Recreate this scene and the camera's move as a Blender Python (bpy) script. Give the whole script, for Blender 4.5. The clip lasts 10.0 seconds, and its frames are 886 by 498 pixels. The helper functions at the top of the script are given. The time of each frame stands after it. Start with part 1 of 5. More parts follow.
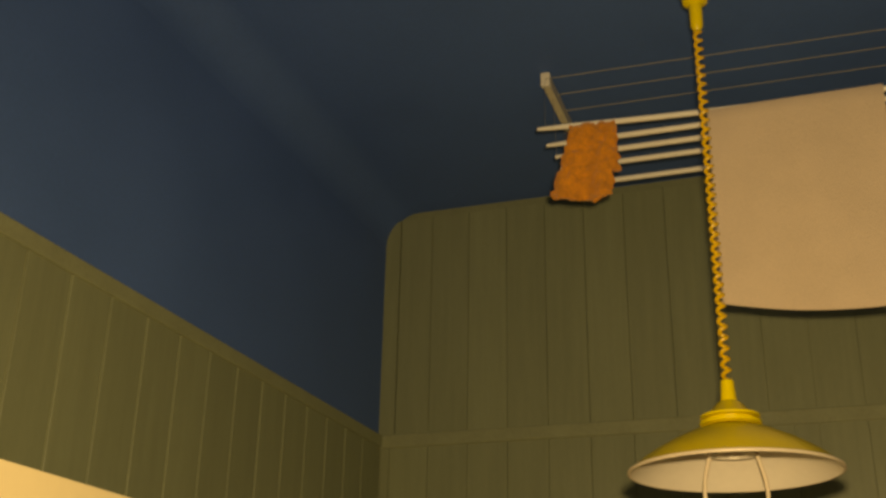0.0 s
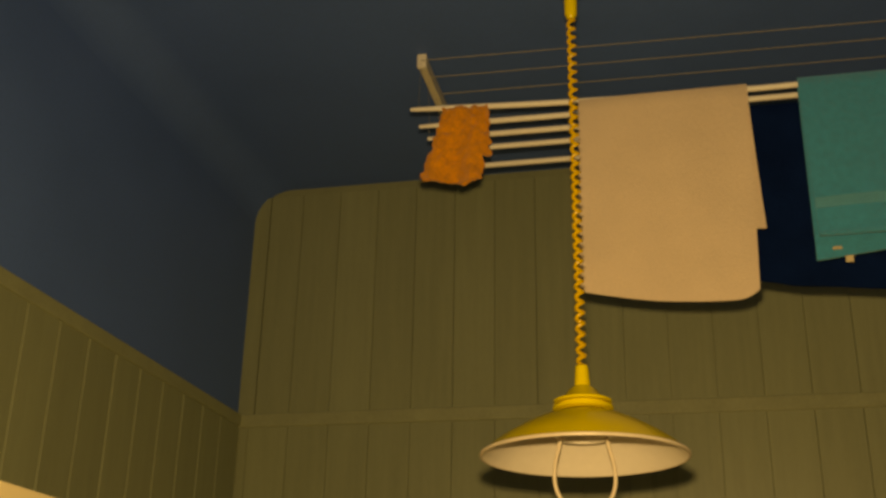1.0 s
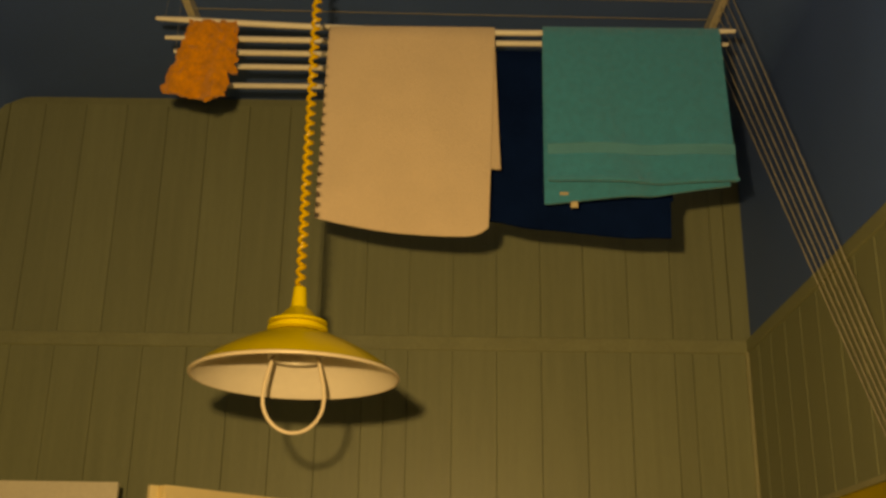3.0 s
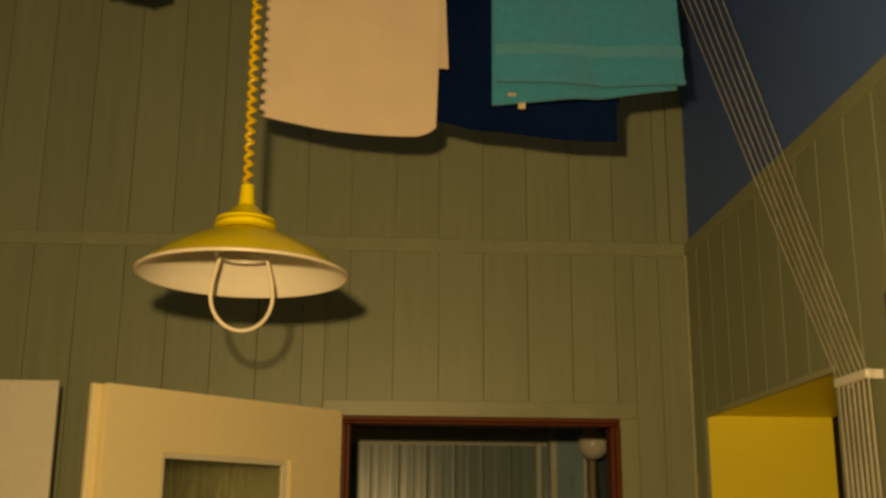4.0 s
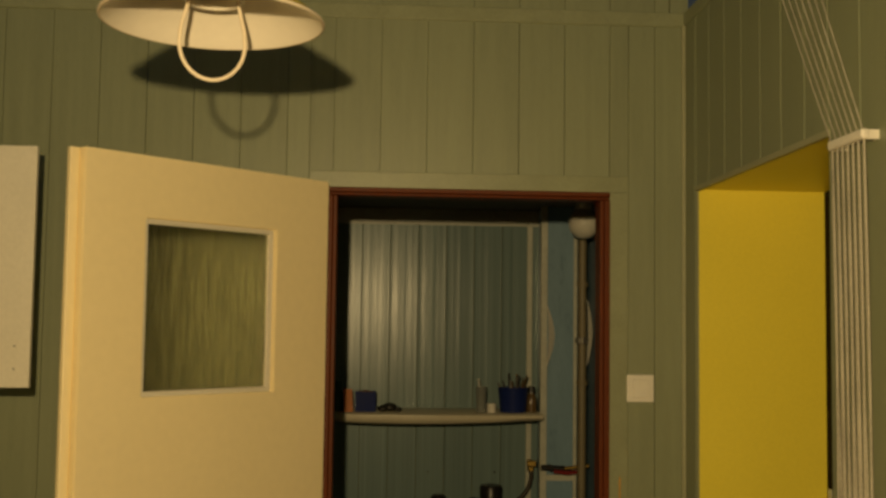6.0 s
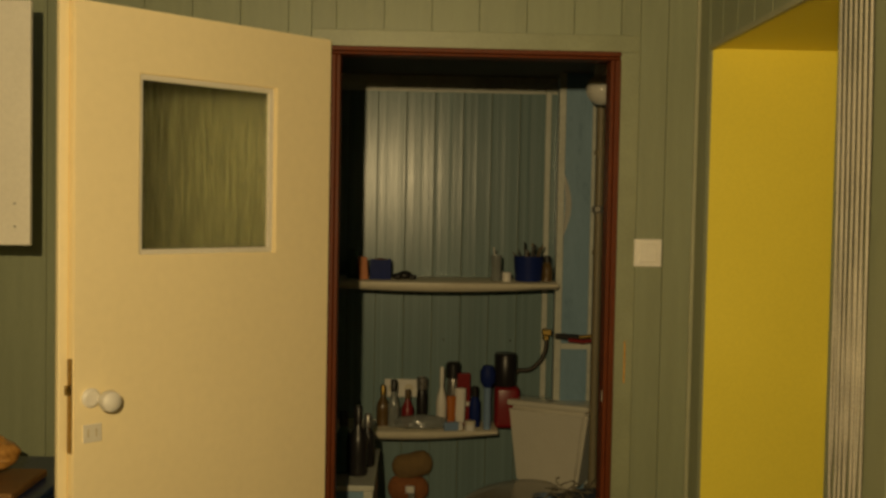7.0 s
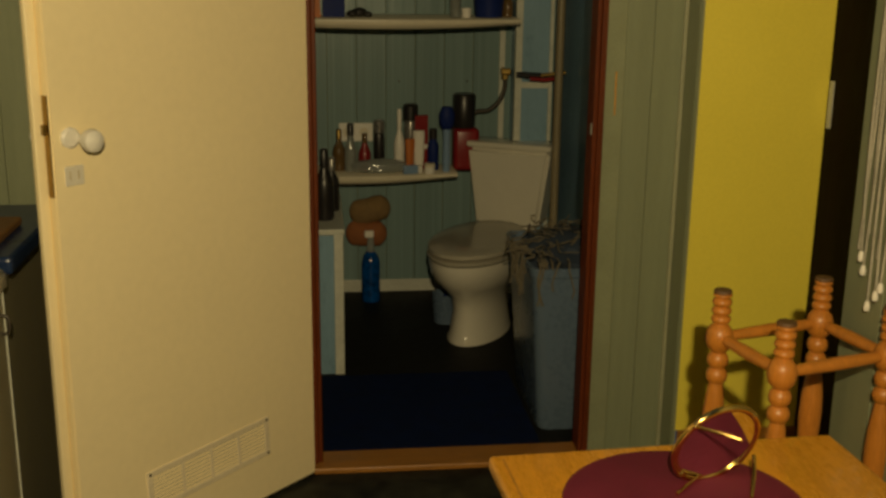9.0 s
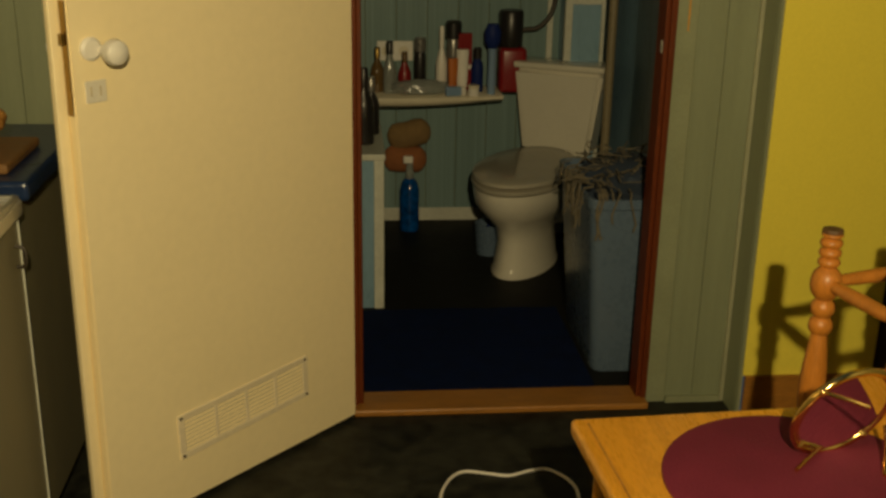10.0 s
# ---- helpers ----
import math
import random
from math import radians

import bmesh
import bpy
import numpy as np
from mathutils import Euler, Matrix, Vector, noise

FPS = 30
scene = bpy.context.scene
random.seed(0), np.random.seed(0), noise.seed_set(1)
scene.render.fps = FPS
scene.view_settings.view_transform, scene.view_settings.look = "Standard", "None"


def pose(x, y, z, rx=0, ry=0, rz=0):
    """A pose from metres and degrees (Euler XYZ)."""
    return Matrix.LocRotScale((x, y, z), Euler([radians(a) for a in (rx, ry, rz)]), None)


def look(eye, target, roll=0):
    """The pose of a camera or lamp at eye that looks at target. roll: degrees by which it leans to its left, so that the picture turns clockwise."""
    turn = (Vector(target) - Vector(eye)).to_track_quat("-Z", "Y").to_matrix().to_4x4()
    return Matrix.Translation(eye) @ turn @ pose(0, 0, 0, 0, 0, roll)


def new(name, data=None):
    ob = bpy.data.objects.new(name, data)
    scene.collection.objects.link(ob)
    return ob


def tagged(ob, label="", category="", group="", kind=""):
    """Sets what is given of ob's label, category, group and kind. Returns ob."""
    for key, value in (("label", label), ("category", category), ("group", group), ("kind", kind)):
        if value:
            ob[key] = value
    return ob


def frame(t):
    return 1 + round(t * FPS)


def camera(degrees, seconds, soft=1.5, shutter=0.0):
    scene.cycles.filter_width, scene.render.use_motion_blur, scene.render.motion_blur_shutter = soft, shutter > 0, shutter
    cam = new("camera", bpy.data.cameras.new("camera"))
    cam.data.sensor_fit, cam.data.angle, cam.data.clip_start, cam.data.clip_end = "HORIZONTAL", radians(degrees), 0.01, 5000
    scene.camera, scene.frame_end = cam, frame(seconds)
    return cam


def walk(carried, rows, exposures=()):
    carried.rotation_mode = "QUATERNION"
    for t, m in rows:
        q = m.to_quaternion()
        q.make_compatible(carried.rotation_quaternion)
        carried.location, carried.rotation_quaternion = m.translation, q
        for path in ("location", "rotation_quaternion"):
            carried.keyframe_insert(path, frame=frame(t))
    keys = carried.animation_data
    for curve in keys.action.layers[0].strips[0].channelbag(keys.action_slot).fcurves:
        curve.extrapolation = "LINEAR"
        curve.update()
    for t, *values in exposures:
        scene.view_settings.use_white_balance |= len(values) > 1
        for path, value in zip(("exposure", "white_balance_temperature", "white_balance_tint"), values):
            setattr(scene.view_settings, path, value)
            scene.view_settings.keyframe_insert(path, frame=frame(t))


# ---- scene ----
cam = camera(44.0, 10.0, soft=3.0)
PATH = [
    (0, (0.805, 0.473, 1.79), (0.185, 2.211, 2.561), 1.1),
    (0.5, (0.819, 0.488, 1.788), (0.318, 2.269, 2.547), 0.9),
    (1, (0.826, 0.513, 1.783), (0.416, 2.32, 2.537), 1.1),
    (1.5, (0.843, 0.528, 1.783), (0.551, 2.368, 2.51), 0.9),
    (2, (0.875, 0.534, 1.78), (0.688, 2.393, 2.493), 0.8),
    (2.5, (0.903, 0.528, 1.779), (0.839, 2.412, 2.447), 0.8),
    (2.7, (0.924, 0.556, 1.751), (0.881, 2.434, 2.437), 0.9),
    (3.8, (0.908, 0.552, 1.744), (0.992, 2.478, 2.278), 0.4),
    (4, (0.897, 0.561, 1.74), (1.005, 2.493, 2.242), 0.4),
    (4.5, (0.892, 0.575, 1.726), (1.033, 2.529, 2.126), 1.0),
    (5, (0.891, 0.592, 1.708), (1.038, 2.562, 2.019), 0.9),
    (6.5, (0.982, 0.659, 1.655), (1.069, 2.657, 1.696), 0.9),
    (7, (1.034, 0.681, 1.624), (1.087, 2.679, 1.543), 1.1),
    (7.5, (1.054, 0.722, 1.589), (1.075, 2.704, 1.321), 0.7),
    (8, (1.019, 0.748, 1.556), (1.019, 2.702, 1.131), 0.5),
    (8.5, (0.92, 0.802, 1.548), (1.046, 2.735, 1.048), -0.1),
    (9, (0.801, 0.831, 1.544), (1.029, 2.749, 1.026), 0.7),
    (9.5, (0.75, 0.903, 1.511), (1.0, 2.785, 0.881), 1.8),
    (10, (0.754, 1.088, 1.482), (0.935, 2.971, 0.834), 1.0),
]
EXPOSURES = [(0.0, 0.11, 7600, 10), (0.5, 0.10, 8600, 10), (1.5, 0.09, 9700, 11), (2.5, 0.10, 10200, 12), (4.0, 0.18, 8500, 10), (5.0, 0.27, 7600, 9), (6.5, 0.47, 6850, 8), (7.5, 0.55, 6600, 7), (8.0, 0.54, 6450, 6), (9.0, 0.57, 6150, 5), (9.5, 0.58, 6050, 4), (10.0, 0.74, 6100, 4)]
walk(cam, [(t, look(eye, target, roll)) for t, eye, target, roll in PATH], EXPOSURES)

# ---- world and lights ----
world = bpy.data.worlds.new("night")
scene.world = world
world.use_nodes = True
world.node_tree.nodes["Background"].inputs[0].default_value = (0.02, 0.022, 0.03, 1)
world.node_tree.nodes["Background"].inputs[1].default_value = 0.02

# one wide-beamed hand torch, held above the lens and a little to its side
torch = bpy.data.lights.new("torch", "SPOT")
torch.energy, torch.color, torch.shadow_soft_size = 143, (1.0, 0.74, 0.37), 0.020
torch.spot_size, torch.spot_blend = radians(158), 1.0
new("torch", torch).matrix_basis = look((0.815, 0.57, 1.885), (0.42, 3.9, 1.88))

# ---- small mesh tools ----


def mesh_object(name, bm, material, smooth=False):
    me = bpy.data.meshes.new(name)
    bmesh.ops.recalc_face_normals(bm, faces=bm.faces)
    bm.to_mesh(me)
    bm.free()
    if material:
        me.materials.append(material)
    if smooth:
        for p in me.polygons:
            p.use_smooth = True
        me.set_sharp_from_angle(angle=radians(40))
    return new(name, me)


def part(name, bm, material, parent, label="", smooth=False):
    ob = mesh_object(name, bm, material, smooth)
    ob.parent = parent
    if label:
        ob["label"] = label
    return ob


def thing(name, m, label, category, group="", kind=""):
    ob = new(name)
    ob.empty_display_size = 0.05
    ob.matrix_basis = m
    return tagged(ob, label, category, group, kind)


def box(bm, x0, x1, y0, y1, z0, z1, bevel=0.0, seg=2):
    made = bmesh.ops.create_cube(bm, size=1.0)["verts"]
    for v in made:
        v.co = ((x0 + x1) / 2 + v.co.x * (x1 - x0), (y0 + y1) / 2 + v.co.y * (y1 - y0), (z0 + z1) / 2 + v.co.z * (z1 - z0))
    if bevel:
        edges = list({e for v in made for e in v.link_edges})
        bmesh.ops.bevel(bm, geom=edges, offset=bevel, segments=seg, affect="EDGES", profile=0.5)
    return bm


def boxed(*a, **k):
    return box(bmesh.new(), *a, **k)


def lathe(profile, seg=32, centre=(0, 0, 0), bm=None, squash=(1, 1)):
    """Turns (radius, height) pairs round the z axis."""
    bm = bm or bmesh.new()
    rings = []
    for r, z in profile:
        if r < 1e-5:
            rings.append([bm.verts.new((centre[0], centre[1], centre[2] + z))])
        else:
            rings.append([bm.verts.new((centre[0] + squash[0] * r * math.cos(2 * math.pi * i / seg), centre[1] + squash[1] * r * math.sin(2 * math.pi * i / seg), centre[2] + z)) for i in range(seg)])
    for a, b in zip(rings, rings[1:]):
        for i in range(seg):
            j = (i + 1) % seg
            if len(a) == 1 and len(b) == 1:
                continue
            if len(a) == 1:
                bm.faces.new((a[0], b[i], b[j]))
            elif len(b) == 1:
                bm.faces.new((a[i], a[j], b[0]))
            else:
                bm.faces.new((a[i], a[j], b[j], b[i]))
    return bm


def tube(points, radius, seg=8, bm=None, closed=False):
    """A round bar along points; radius is a number or one number a point."""
    bm = bm or bmesh.new()
    pts = [Vector(p) for p in points]
    n = len(pts)
    radii = radius if isinstance(radius, (list, tuple)) else [radius] * n
    rings, up = [], None
    for i, p in enumerate(pts):
        before = pts[i - 1] if i or closed else p
        after = pts[(i + 1) % n] if i < n - 1 or closed else p
        d = (after - before).normalized()
        if up is None:
            up = d.orthogonal().normalized()
        up = (up - d * up.dot(d)).normalized()
        side = d.cross(up)
        rings.append([bm.verts.new(p + radii[i] * (up * math.cos(2 * math.pi * k / seg) + side * math.sin(2 * math.pi * k / seg))) for k in range(seg)])
    pairs = list(zip(rings, rings[1:])) + ([(rings[-1], rings[0])] if closed else [])
    for a, b in pairs:
        for k in range(seg):
            bm.faces.new((a[k], a[(k + 1) % seg], b[(k + 1) % seg], b[k]))
    if not closed:
        bm.faces.new(rings[0][::-1])
        bm.faces.new(rings[-1])
    return bm


def arc(points, steps=8):
    """A smooth line through the points."""
    pts = [Vector(p) for p in points]
    pts = [2 * pts[0] - pts[1]] + pts + [2 * pts[-1] - pts[-2]]
    out = []
    for a, b, c, d in zip(pts, pts[1:], pts[2:], pts[3:]):
        for k in range(steps):
            t = k / steps
            out.append(0.5 * ((2 * b) + (c - a) * t + (2 * a - 5 * b + 4 * c - d) * t * t + (3 * b - a - 3 * c + d) * t ** 3))
    out.append(pts[-2])
    return out


def outline(points, y0, y1, bm=None):
    """A plate with the outline points (x, z), between y0 and y1."""
    bm = bm or bmesh.new()
    front = [bm.verts.new((x, y0, z)) for x, z in points]
    back = [bm.verts.new((x, y1, z)) for x, z in points]
    bm.faces.new(front)
    bm.faces.new(back[::-1])
    n = len(points)
    for i in range(n):
        j = (i + 1) % n
        bm.faces.new((front[j], front[i], back[i], back[j]))
    return bm


# ---- materials ----


def material(name, colour, rough=0.6, metal=0.0, vary=0.15, scale=8.0, grain=60.0, bump=0.15, stretch=(1, 1, 1), island=0.0, coat=0.0, tint=None, spec=0.5, transmission=0.0, sheen=0.0):
    m = bpy.data.materials.new(name)
    m.use_nodes = True
    nt = m.node_tree
    bsdf = nt.nodes["Principled BSDF"]
    link = nt.links.new
    co = nt.nodes.new("ShaderNodeTexCoord")
    mp = nt.nodes.new("ShaderNodeMapping")
    mp.inputs["Scale"].default_value = stretch
    link(co.outputs["Object"], mp.inputs["Vector"])
    big = nt.nodes.new("ShaderNodeTexNoise")
    big.inputs["Scale"].default_value, big.inputs["Detail"].default_value = scale, 4
    fine = nt.nodes.new("ShaderNodeTexNoise")
    fine.inputs["Scale"].default_value, fine.inputs["Detail"].default_value = grain, 3
    link(mp.outputs[0], big.inputs["Vector"])
    link(mp.outputs[0], fine.inputs["Vector"])
    both = nt.nodes.new("ShaderNodeMath")
    both.operation = "ADD"
    link(big.outputs["Fac"], both.inputs[0])
    link(fine.outputs["Fac"], both.inputs[1])
    ramp = nt.nodes.new("ShaderNodeMapRange")
    ramp.inputs[1].default_value, ramp.inputs[2].default_value = 0.65, 1.35
    ramp.inputs[3].default_value, ramp.inputs[4].default_value = 0.0, 1.0
    link(both.outputs[0], ramp.inputs[0])
    mix = nt.nodes.new("ShaderNodeMix")
    mix.data_type = "RGBA"
    dark = [c * (1 - vary) for c in colour]
    light = [min(1, c * (1 + vary)) for c in (tint or colour)]
    mix.inputs[6].default_value, mix.inputs[7].default_value = (*dark, 1), (*light, 1)
    link(ramp.outputs[0], mix.inputs[0])
    last = mix.outputs[2]
    if island:
        info = nt.nodes.new("ShaderNodeObjectInfo")
        lum = nt.nodes.new("ShaderNodeMapRange")
        lum.inputs[3].default_value, lum.inputs[4].default_value = 1 - island, 1 + island
        link(info.outputs["Random"], lum.inputs[0])
        hsv = nt.nodes.new("ShaderNodeHueSaturation")
        link(lum.outputs[0], hsv.inputs["Value"])
        link(last, hsv.inputs["Color"])
        last = hsv.outputs[0]
    link(last, bsdf.inputs["Base Color"])
    rr = nt.nodes.new("ShaderNodeMapRange")
    rr.inputs[3].default_value, rr.inputs[4].default_value = max(0.02, rough * 0.85), min(1, rough * 1.15)
    link(ramp.outputs[0], rr.inputs[0])
    link(rr.outputs[0], bsdf.inputs["Roughness"])
    bsdf.inputs["Metallic"].default_value = metal
    bsdf.inputs["Specular IOR Level"].default_value = spec
    bsdf.inputs["Coat Weight"].default_value = coat
    bsdf.inputs["Transmission Weight"].default_value = transmission
    bsdf.inputs["Sheen Weight"].default_value = sheen
    if bump:
        bp = nt.nodes.new("ShaderNodeBump")
        bp.inputs["Strength"].default_value, bp.inputs["Distance"].default_value = bump, 0.004
        link(both.outputs[0], bp.inputs["Height"])
        link(bp.outputs[0], bsdf.inputs["Normal"])
    return m


M_green = material("green_panel_laminate", (0.235, 0.262, 0.165), 0.42, vary=0.10, scale=6, grain=70, bump=0.10, stretch=(9, 9, 0.5), island=0.05)
M_green_trim = material("green_trim_laminate", (0.262, 0.285, 0.178), 0.38, vary=0.12, scale=6, grain=60, bump=0.08, stretch=(2, 2, 2))
M_seam = material("pale_panel_joint", (0.34, 0.345, 0.225), 0.5, vary=0.1, bump=0.0)
M_seam_dark = material("dark_panel_joint", (0.215, 0.238, 0.150), 0.6, vary=0.1, bump=0.0)
M_blue = material("blue_wall_paint", (0.072, 0.148, 0.43), 0.65, vary=0.10, scale=3, grain=90, bump=0.12)
M_yellow_wall = material("yellow_wall_paint", (0.90, 0.76, 0.085), 0.4, vary=0.04, scale=3, grain=120, bump=0.02)
M_red = material("mahogany_varnish", (0.118, 0.025, 0.005), 0.5, vary=0.3, scale=10, grain=60, bump=0.08, stretch=(6, 6, 0.6), spec=0.2)
M_door = material("cream_door_paint", (0.95, 0.81, 0.50), 0.45, vary=0.03, scale=2.5, grain=40, bump=0.01)
M_white = material("white_gloss_paint", (0.74, 0.70, 0.60), 0.35, vary=0.06, scale=6, grain=90, bump=0.04)
M_floor = material("dark_marbled_vinyl", (0.011, 0.012, 0.010), 0.5, vary=0.75, scale=5, grain=22, bump=0.03, spec=0.16, tint=(0.024, 0.024, 0.018))
M_wcfloor = material("black_washroom_vinyl", (0.011, 0.011, 0.010), 0.6, vary=0.5, scale=5, grain=22, bump=0.03, spec=0.12)
M_wcpanel = material("pale_blue_panel_laminate", (0.190, 0.275, 0.275), 0.25, vary=0.14, scale=3, grain=14, bump=0.11, stretch=(18, 18, 0.06), island=0.04)
M_wcside = material("blue_panel_laminate", (0.22, 0.35, 0.46), 0.30, vary=0.12, scale=6, grain=40, bump=0.06, stretch=(5, 5, 0.7))
M_wctrim = material("pale_plastic_trim", (0.56, 0.57, 0.49), 0.4, vary=0.14, bump=0.03)
M_wood = material("pine_varnish", (0.60, 0.27, 0.016), 0.28, vary=0.18, scale=5, grain=40, bump=0.03, stretch=(9, 1.2, 9), coat=0.25)
M_oak = material("worn_oak_threshold", (0.33, 0.145, 0.022), 0.42, vary=0.3, scale=5, grain=40, bump=0.1, stretch=(1, 9, 9))
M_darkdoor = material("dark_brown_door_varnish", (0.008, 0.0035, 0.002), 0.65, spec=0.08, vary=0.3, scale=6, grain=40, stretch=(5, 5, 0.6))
# kept dark so that surfaces out of view bounce little light
M_plaster = material("low_bounce_plaster", (0.10, 0.085, 0.06), 0.8, vary=0.06, scale=3, grain=60)

# ---- the large structure ----
XL, XR, YF, YB, TOP = -0.668, 1.89, 3.98, -1.4, 3.505
RAIL = 2.660


def structure(name, bm, material_, label, category, smooth=False):
    return tagged(mesh_object(name, bm, material_, smooth), label, category, kind="structure")


def with_boxes(*boxes_):
    bm = bmesh.new()
    for b in boxes_:
        box(bm, *b)
    return bm


structure("floor", boxed(-0.9, 2.6, -1.6, 4.0, -0.12, 0.0), M_floor, "dark green-black marbled vinyl kitchen floor", "floor")

# ceiling with rounded coves along both long walls
COVE = 0.13
prof = []
for k in range(9):
    a = math.pi / 2 * k / 8
    prof.append((XL + COVE - COVE * math.cos(a), TOP - COVE + COVE * math.sin(a)))
for k in range(9):
    a = math.pi / 2 * (1 - k / 8)
    prof.append((XR - COVE + COVE * math.cos(a), TOP - COVE + COVE * math.sin(a)))
prof += [(XR + 0.2, TOP - COVE), (XR + 0.2, TOP + 0.15), (XL - 0.2, TOP + 0.15), (XL - 0.2, TOP - COVE)]
structure("ceiling", outline(prof, YB - 0.2, YF + 0.2), M_blue, "slate blue painted ceiling with rounded coved edges", "ceiling", smooth=True)

wall_left = structure("wall_left", boxed(XL - 0.2, XL, YB - 0.2, YF + 0.2, -0.1, TOP - COVE), M_blue, "slate blue painted wall above green plank panelling", "wall")
# added wall behind the camera, never in view, dark to limit bounce
wall_unseen_back = structure("wall_unseen_back", boxed(XL, XR, YB - 0.2, YB, -0.1, TOP + 0.1), M_plaster, "unseen back wall, dark to cut bounced light", "wall")

# far wall with the doorway
DX0, DX1, DZ = 0.777, 1.643, 2.09
wall_far = structure("wall_far", with_boxes((XL, DX0, YF, YF + 0.06, -0.1, TOP), (DX1, XR + 0.2, YF, YF + 0.06, -0.1, TOP), (DX0, DX1, YF, YF + 0.06, DZ, TOP)), M_seam_dark, "tall wall lined with green laminate planks round a doorway", "wall")

# right wall with the deep yellow passage
PY0, PY1, PZ, PX = 2.885, 3.850, 2.093, 2.27
wall_right = structure("wall_right", with_boxes((XR, XR + 0.39, YB - 0.2, PY0, -0.1, TOP - COVE), (XR, XR + 0.39, PY1, YF, -0.1, TOP - COVE), (XR, XR + 0.39, PY0, PY1, PZ, TOP - COVE)), M_blue, "slate blue painted wall above green plank panelling", "wall")
passage = thing("passage_lining", pose(0, 0, 0), "bright yellow painted lining of a deep doorway", "doorway", kind="structure")
part("far_reveal", boxed(XR - 0.003, PX, PY1 - 0.004, PY1 + 0.0, 0.138, PZ - 0.004), M_yellow_wall, passage)
part("near_reveal", boxed(XR - 0.003, PX, PY0, PY0 + 0.004, 0.0, PZ - 0.004), M_yellow_wall, passage)
part("soffit", boxed(XR - 0.003, PX, PY0, PY1, PZ - 0.004, PZ), M_yellow_wall, passage)
part("edge_strip", boxed(XR - 0.014, XR - 0.003, PY0 - 0.01, PY1 + 0.003, PZ - 0.008, PZ + 0.006), M_seam, passage, "pale edging strip")
part("skirting", boxed(XR + 0.002, PX, PY1 - 0.016, PY1 - 0.004, 0.0, 0.138), M_oak, passage, "brown wooden skirting")
part("sill_board", boxed(XR - 0.01, PX, PY0, PY1 - 0.016, 0.0, 0.02), M_oak, passage)

door_dark = thing("door_2", pose(0, 0, 0), "closed dark brown door at the back of a yellow passage", "door", kind="structure")
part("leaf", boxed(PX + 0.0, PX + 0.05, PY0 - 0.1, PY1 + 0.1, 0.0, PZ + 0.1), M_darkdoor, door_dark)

# green planks
def planks(wall, axis, at, spans, z0, z1, width, gap, depth, mat_, start=0.0, ease=0.0012):
    """Upright planks on a wall; spans are the stretches along it."""
    for a, b in spans:
        u = start + math.floor((a - start) / width) * width
        while u < b - 1e-4:
            end = b if b - u - width < 0.03 else u + width
            p0, p1 = max(a, u) + gap / 2, end - gap / 2
            u = end if end == b else u + width
            if p1 - p0 < 0.004:
                continue
            bm = bmesh.new()
            if axis == "y":
                box(bm, p0, p1, at - depth, at, z0, z1)
                edges = [e for e in bm.edges if abs(e.verts[0].co.z - e.verts[1].co.z) > 0.01 and e.verts[0].co.y < at - depth / 2]
            else:
                sign = depth if axis == "x" else -depth
                box(bm, min(at, at + sign), max(at, at + sign), p0, p1, z0, z1)
                edges = [e for e in bm.edges if abs(e.verts[0].co.z - e.verts[1].co.z) > 0.01 and abs(e.verts[0].co.x - at) > depth / 2]
            bmesh.ops.bevel(bm, geom=edges, offset=ease, segments=1, affect="EDGES")
            part("plank", bm, mat_, wall)


LEFTW, RIGHTW = 0.142, 0.142
part("joint_backing", boxed(XL, XL + 0.004, YB, YF - 0.012, 0.0, RAIL - 0.005), M_seam, wall_left, "pale joints")
planks(wall_left, "x", XL + 0.001, [(YB, YF - 0.012)], 0.0, RAIL - 0.04, LEFTW, 0.006, 0.009, M_green, 2.107)
part("rail", boxed(XL, XL + 0.016, YB, YF - 0.012, RAIL - 0.04, RAIL, bevel=0.003), M_green_trim, wall_left, "green top rail")
for y0, y1, z0 in ((YB, PY0, 0.0), (PY0, PY1, PZ + 0.008), (PY1 + 0.003, YF - 0.012, 0.0)):
    part("joint_backing", boxed(XR - 0.004, XR, y0, y1, z0, RAIL - 0.005), M_seam, wall_right, "pale joints")
    planks(wall_right, "-x", XR - 0.001, [(y0, y1)], z0, RAIL - 0.04, RIGHTW, 0.004, 0.009, M_green, 2.731)
part("rail", boxed(XR - 0.016, XR, YB, YF - 0.012, RAIL - 0.04, RAIL, bevel=0.003), M_green_trim, wall_right, "green top rail")
part("corner_strip", boxed(XR - 0.022, XR - 0.010, YF - 0.022, YF - 0.010, 0.0, RAIL - 0.04, bevel=0.003), M_seam, wall_far, "pale plastic corner strip")

FW, FJ = 0.1418, 1.359
planks(wall_far, "y", YF, [(XL, DX0 - 0.058), (DX1 + 0.058, XR - 0.010)], 0.0, RAIL - 0.045, FW, 0.0013, 0.010, M_green, FJ, 0.0008)
planks(wall_far, "y", YF, [(DX0 - 0.058, DX1 + 0.058)], DZ + 0.05, RAIL - 0.045, FW, 0.0013, 0.010, M_green, FJ, 0.0008)
part("rail", boxed(XL, XR - 0.01, YF - 0.016, YF, RAIL - 0.045, RAIL, bevel=0.003), M_green_trim, wall_far, "green horizontal rail")
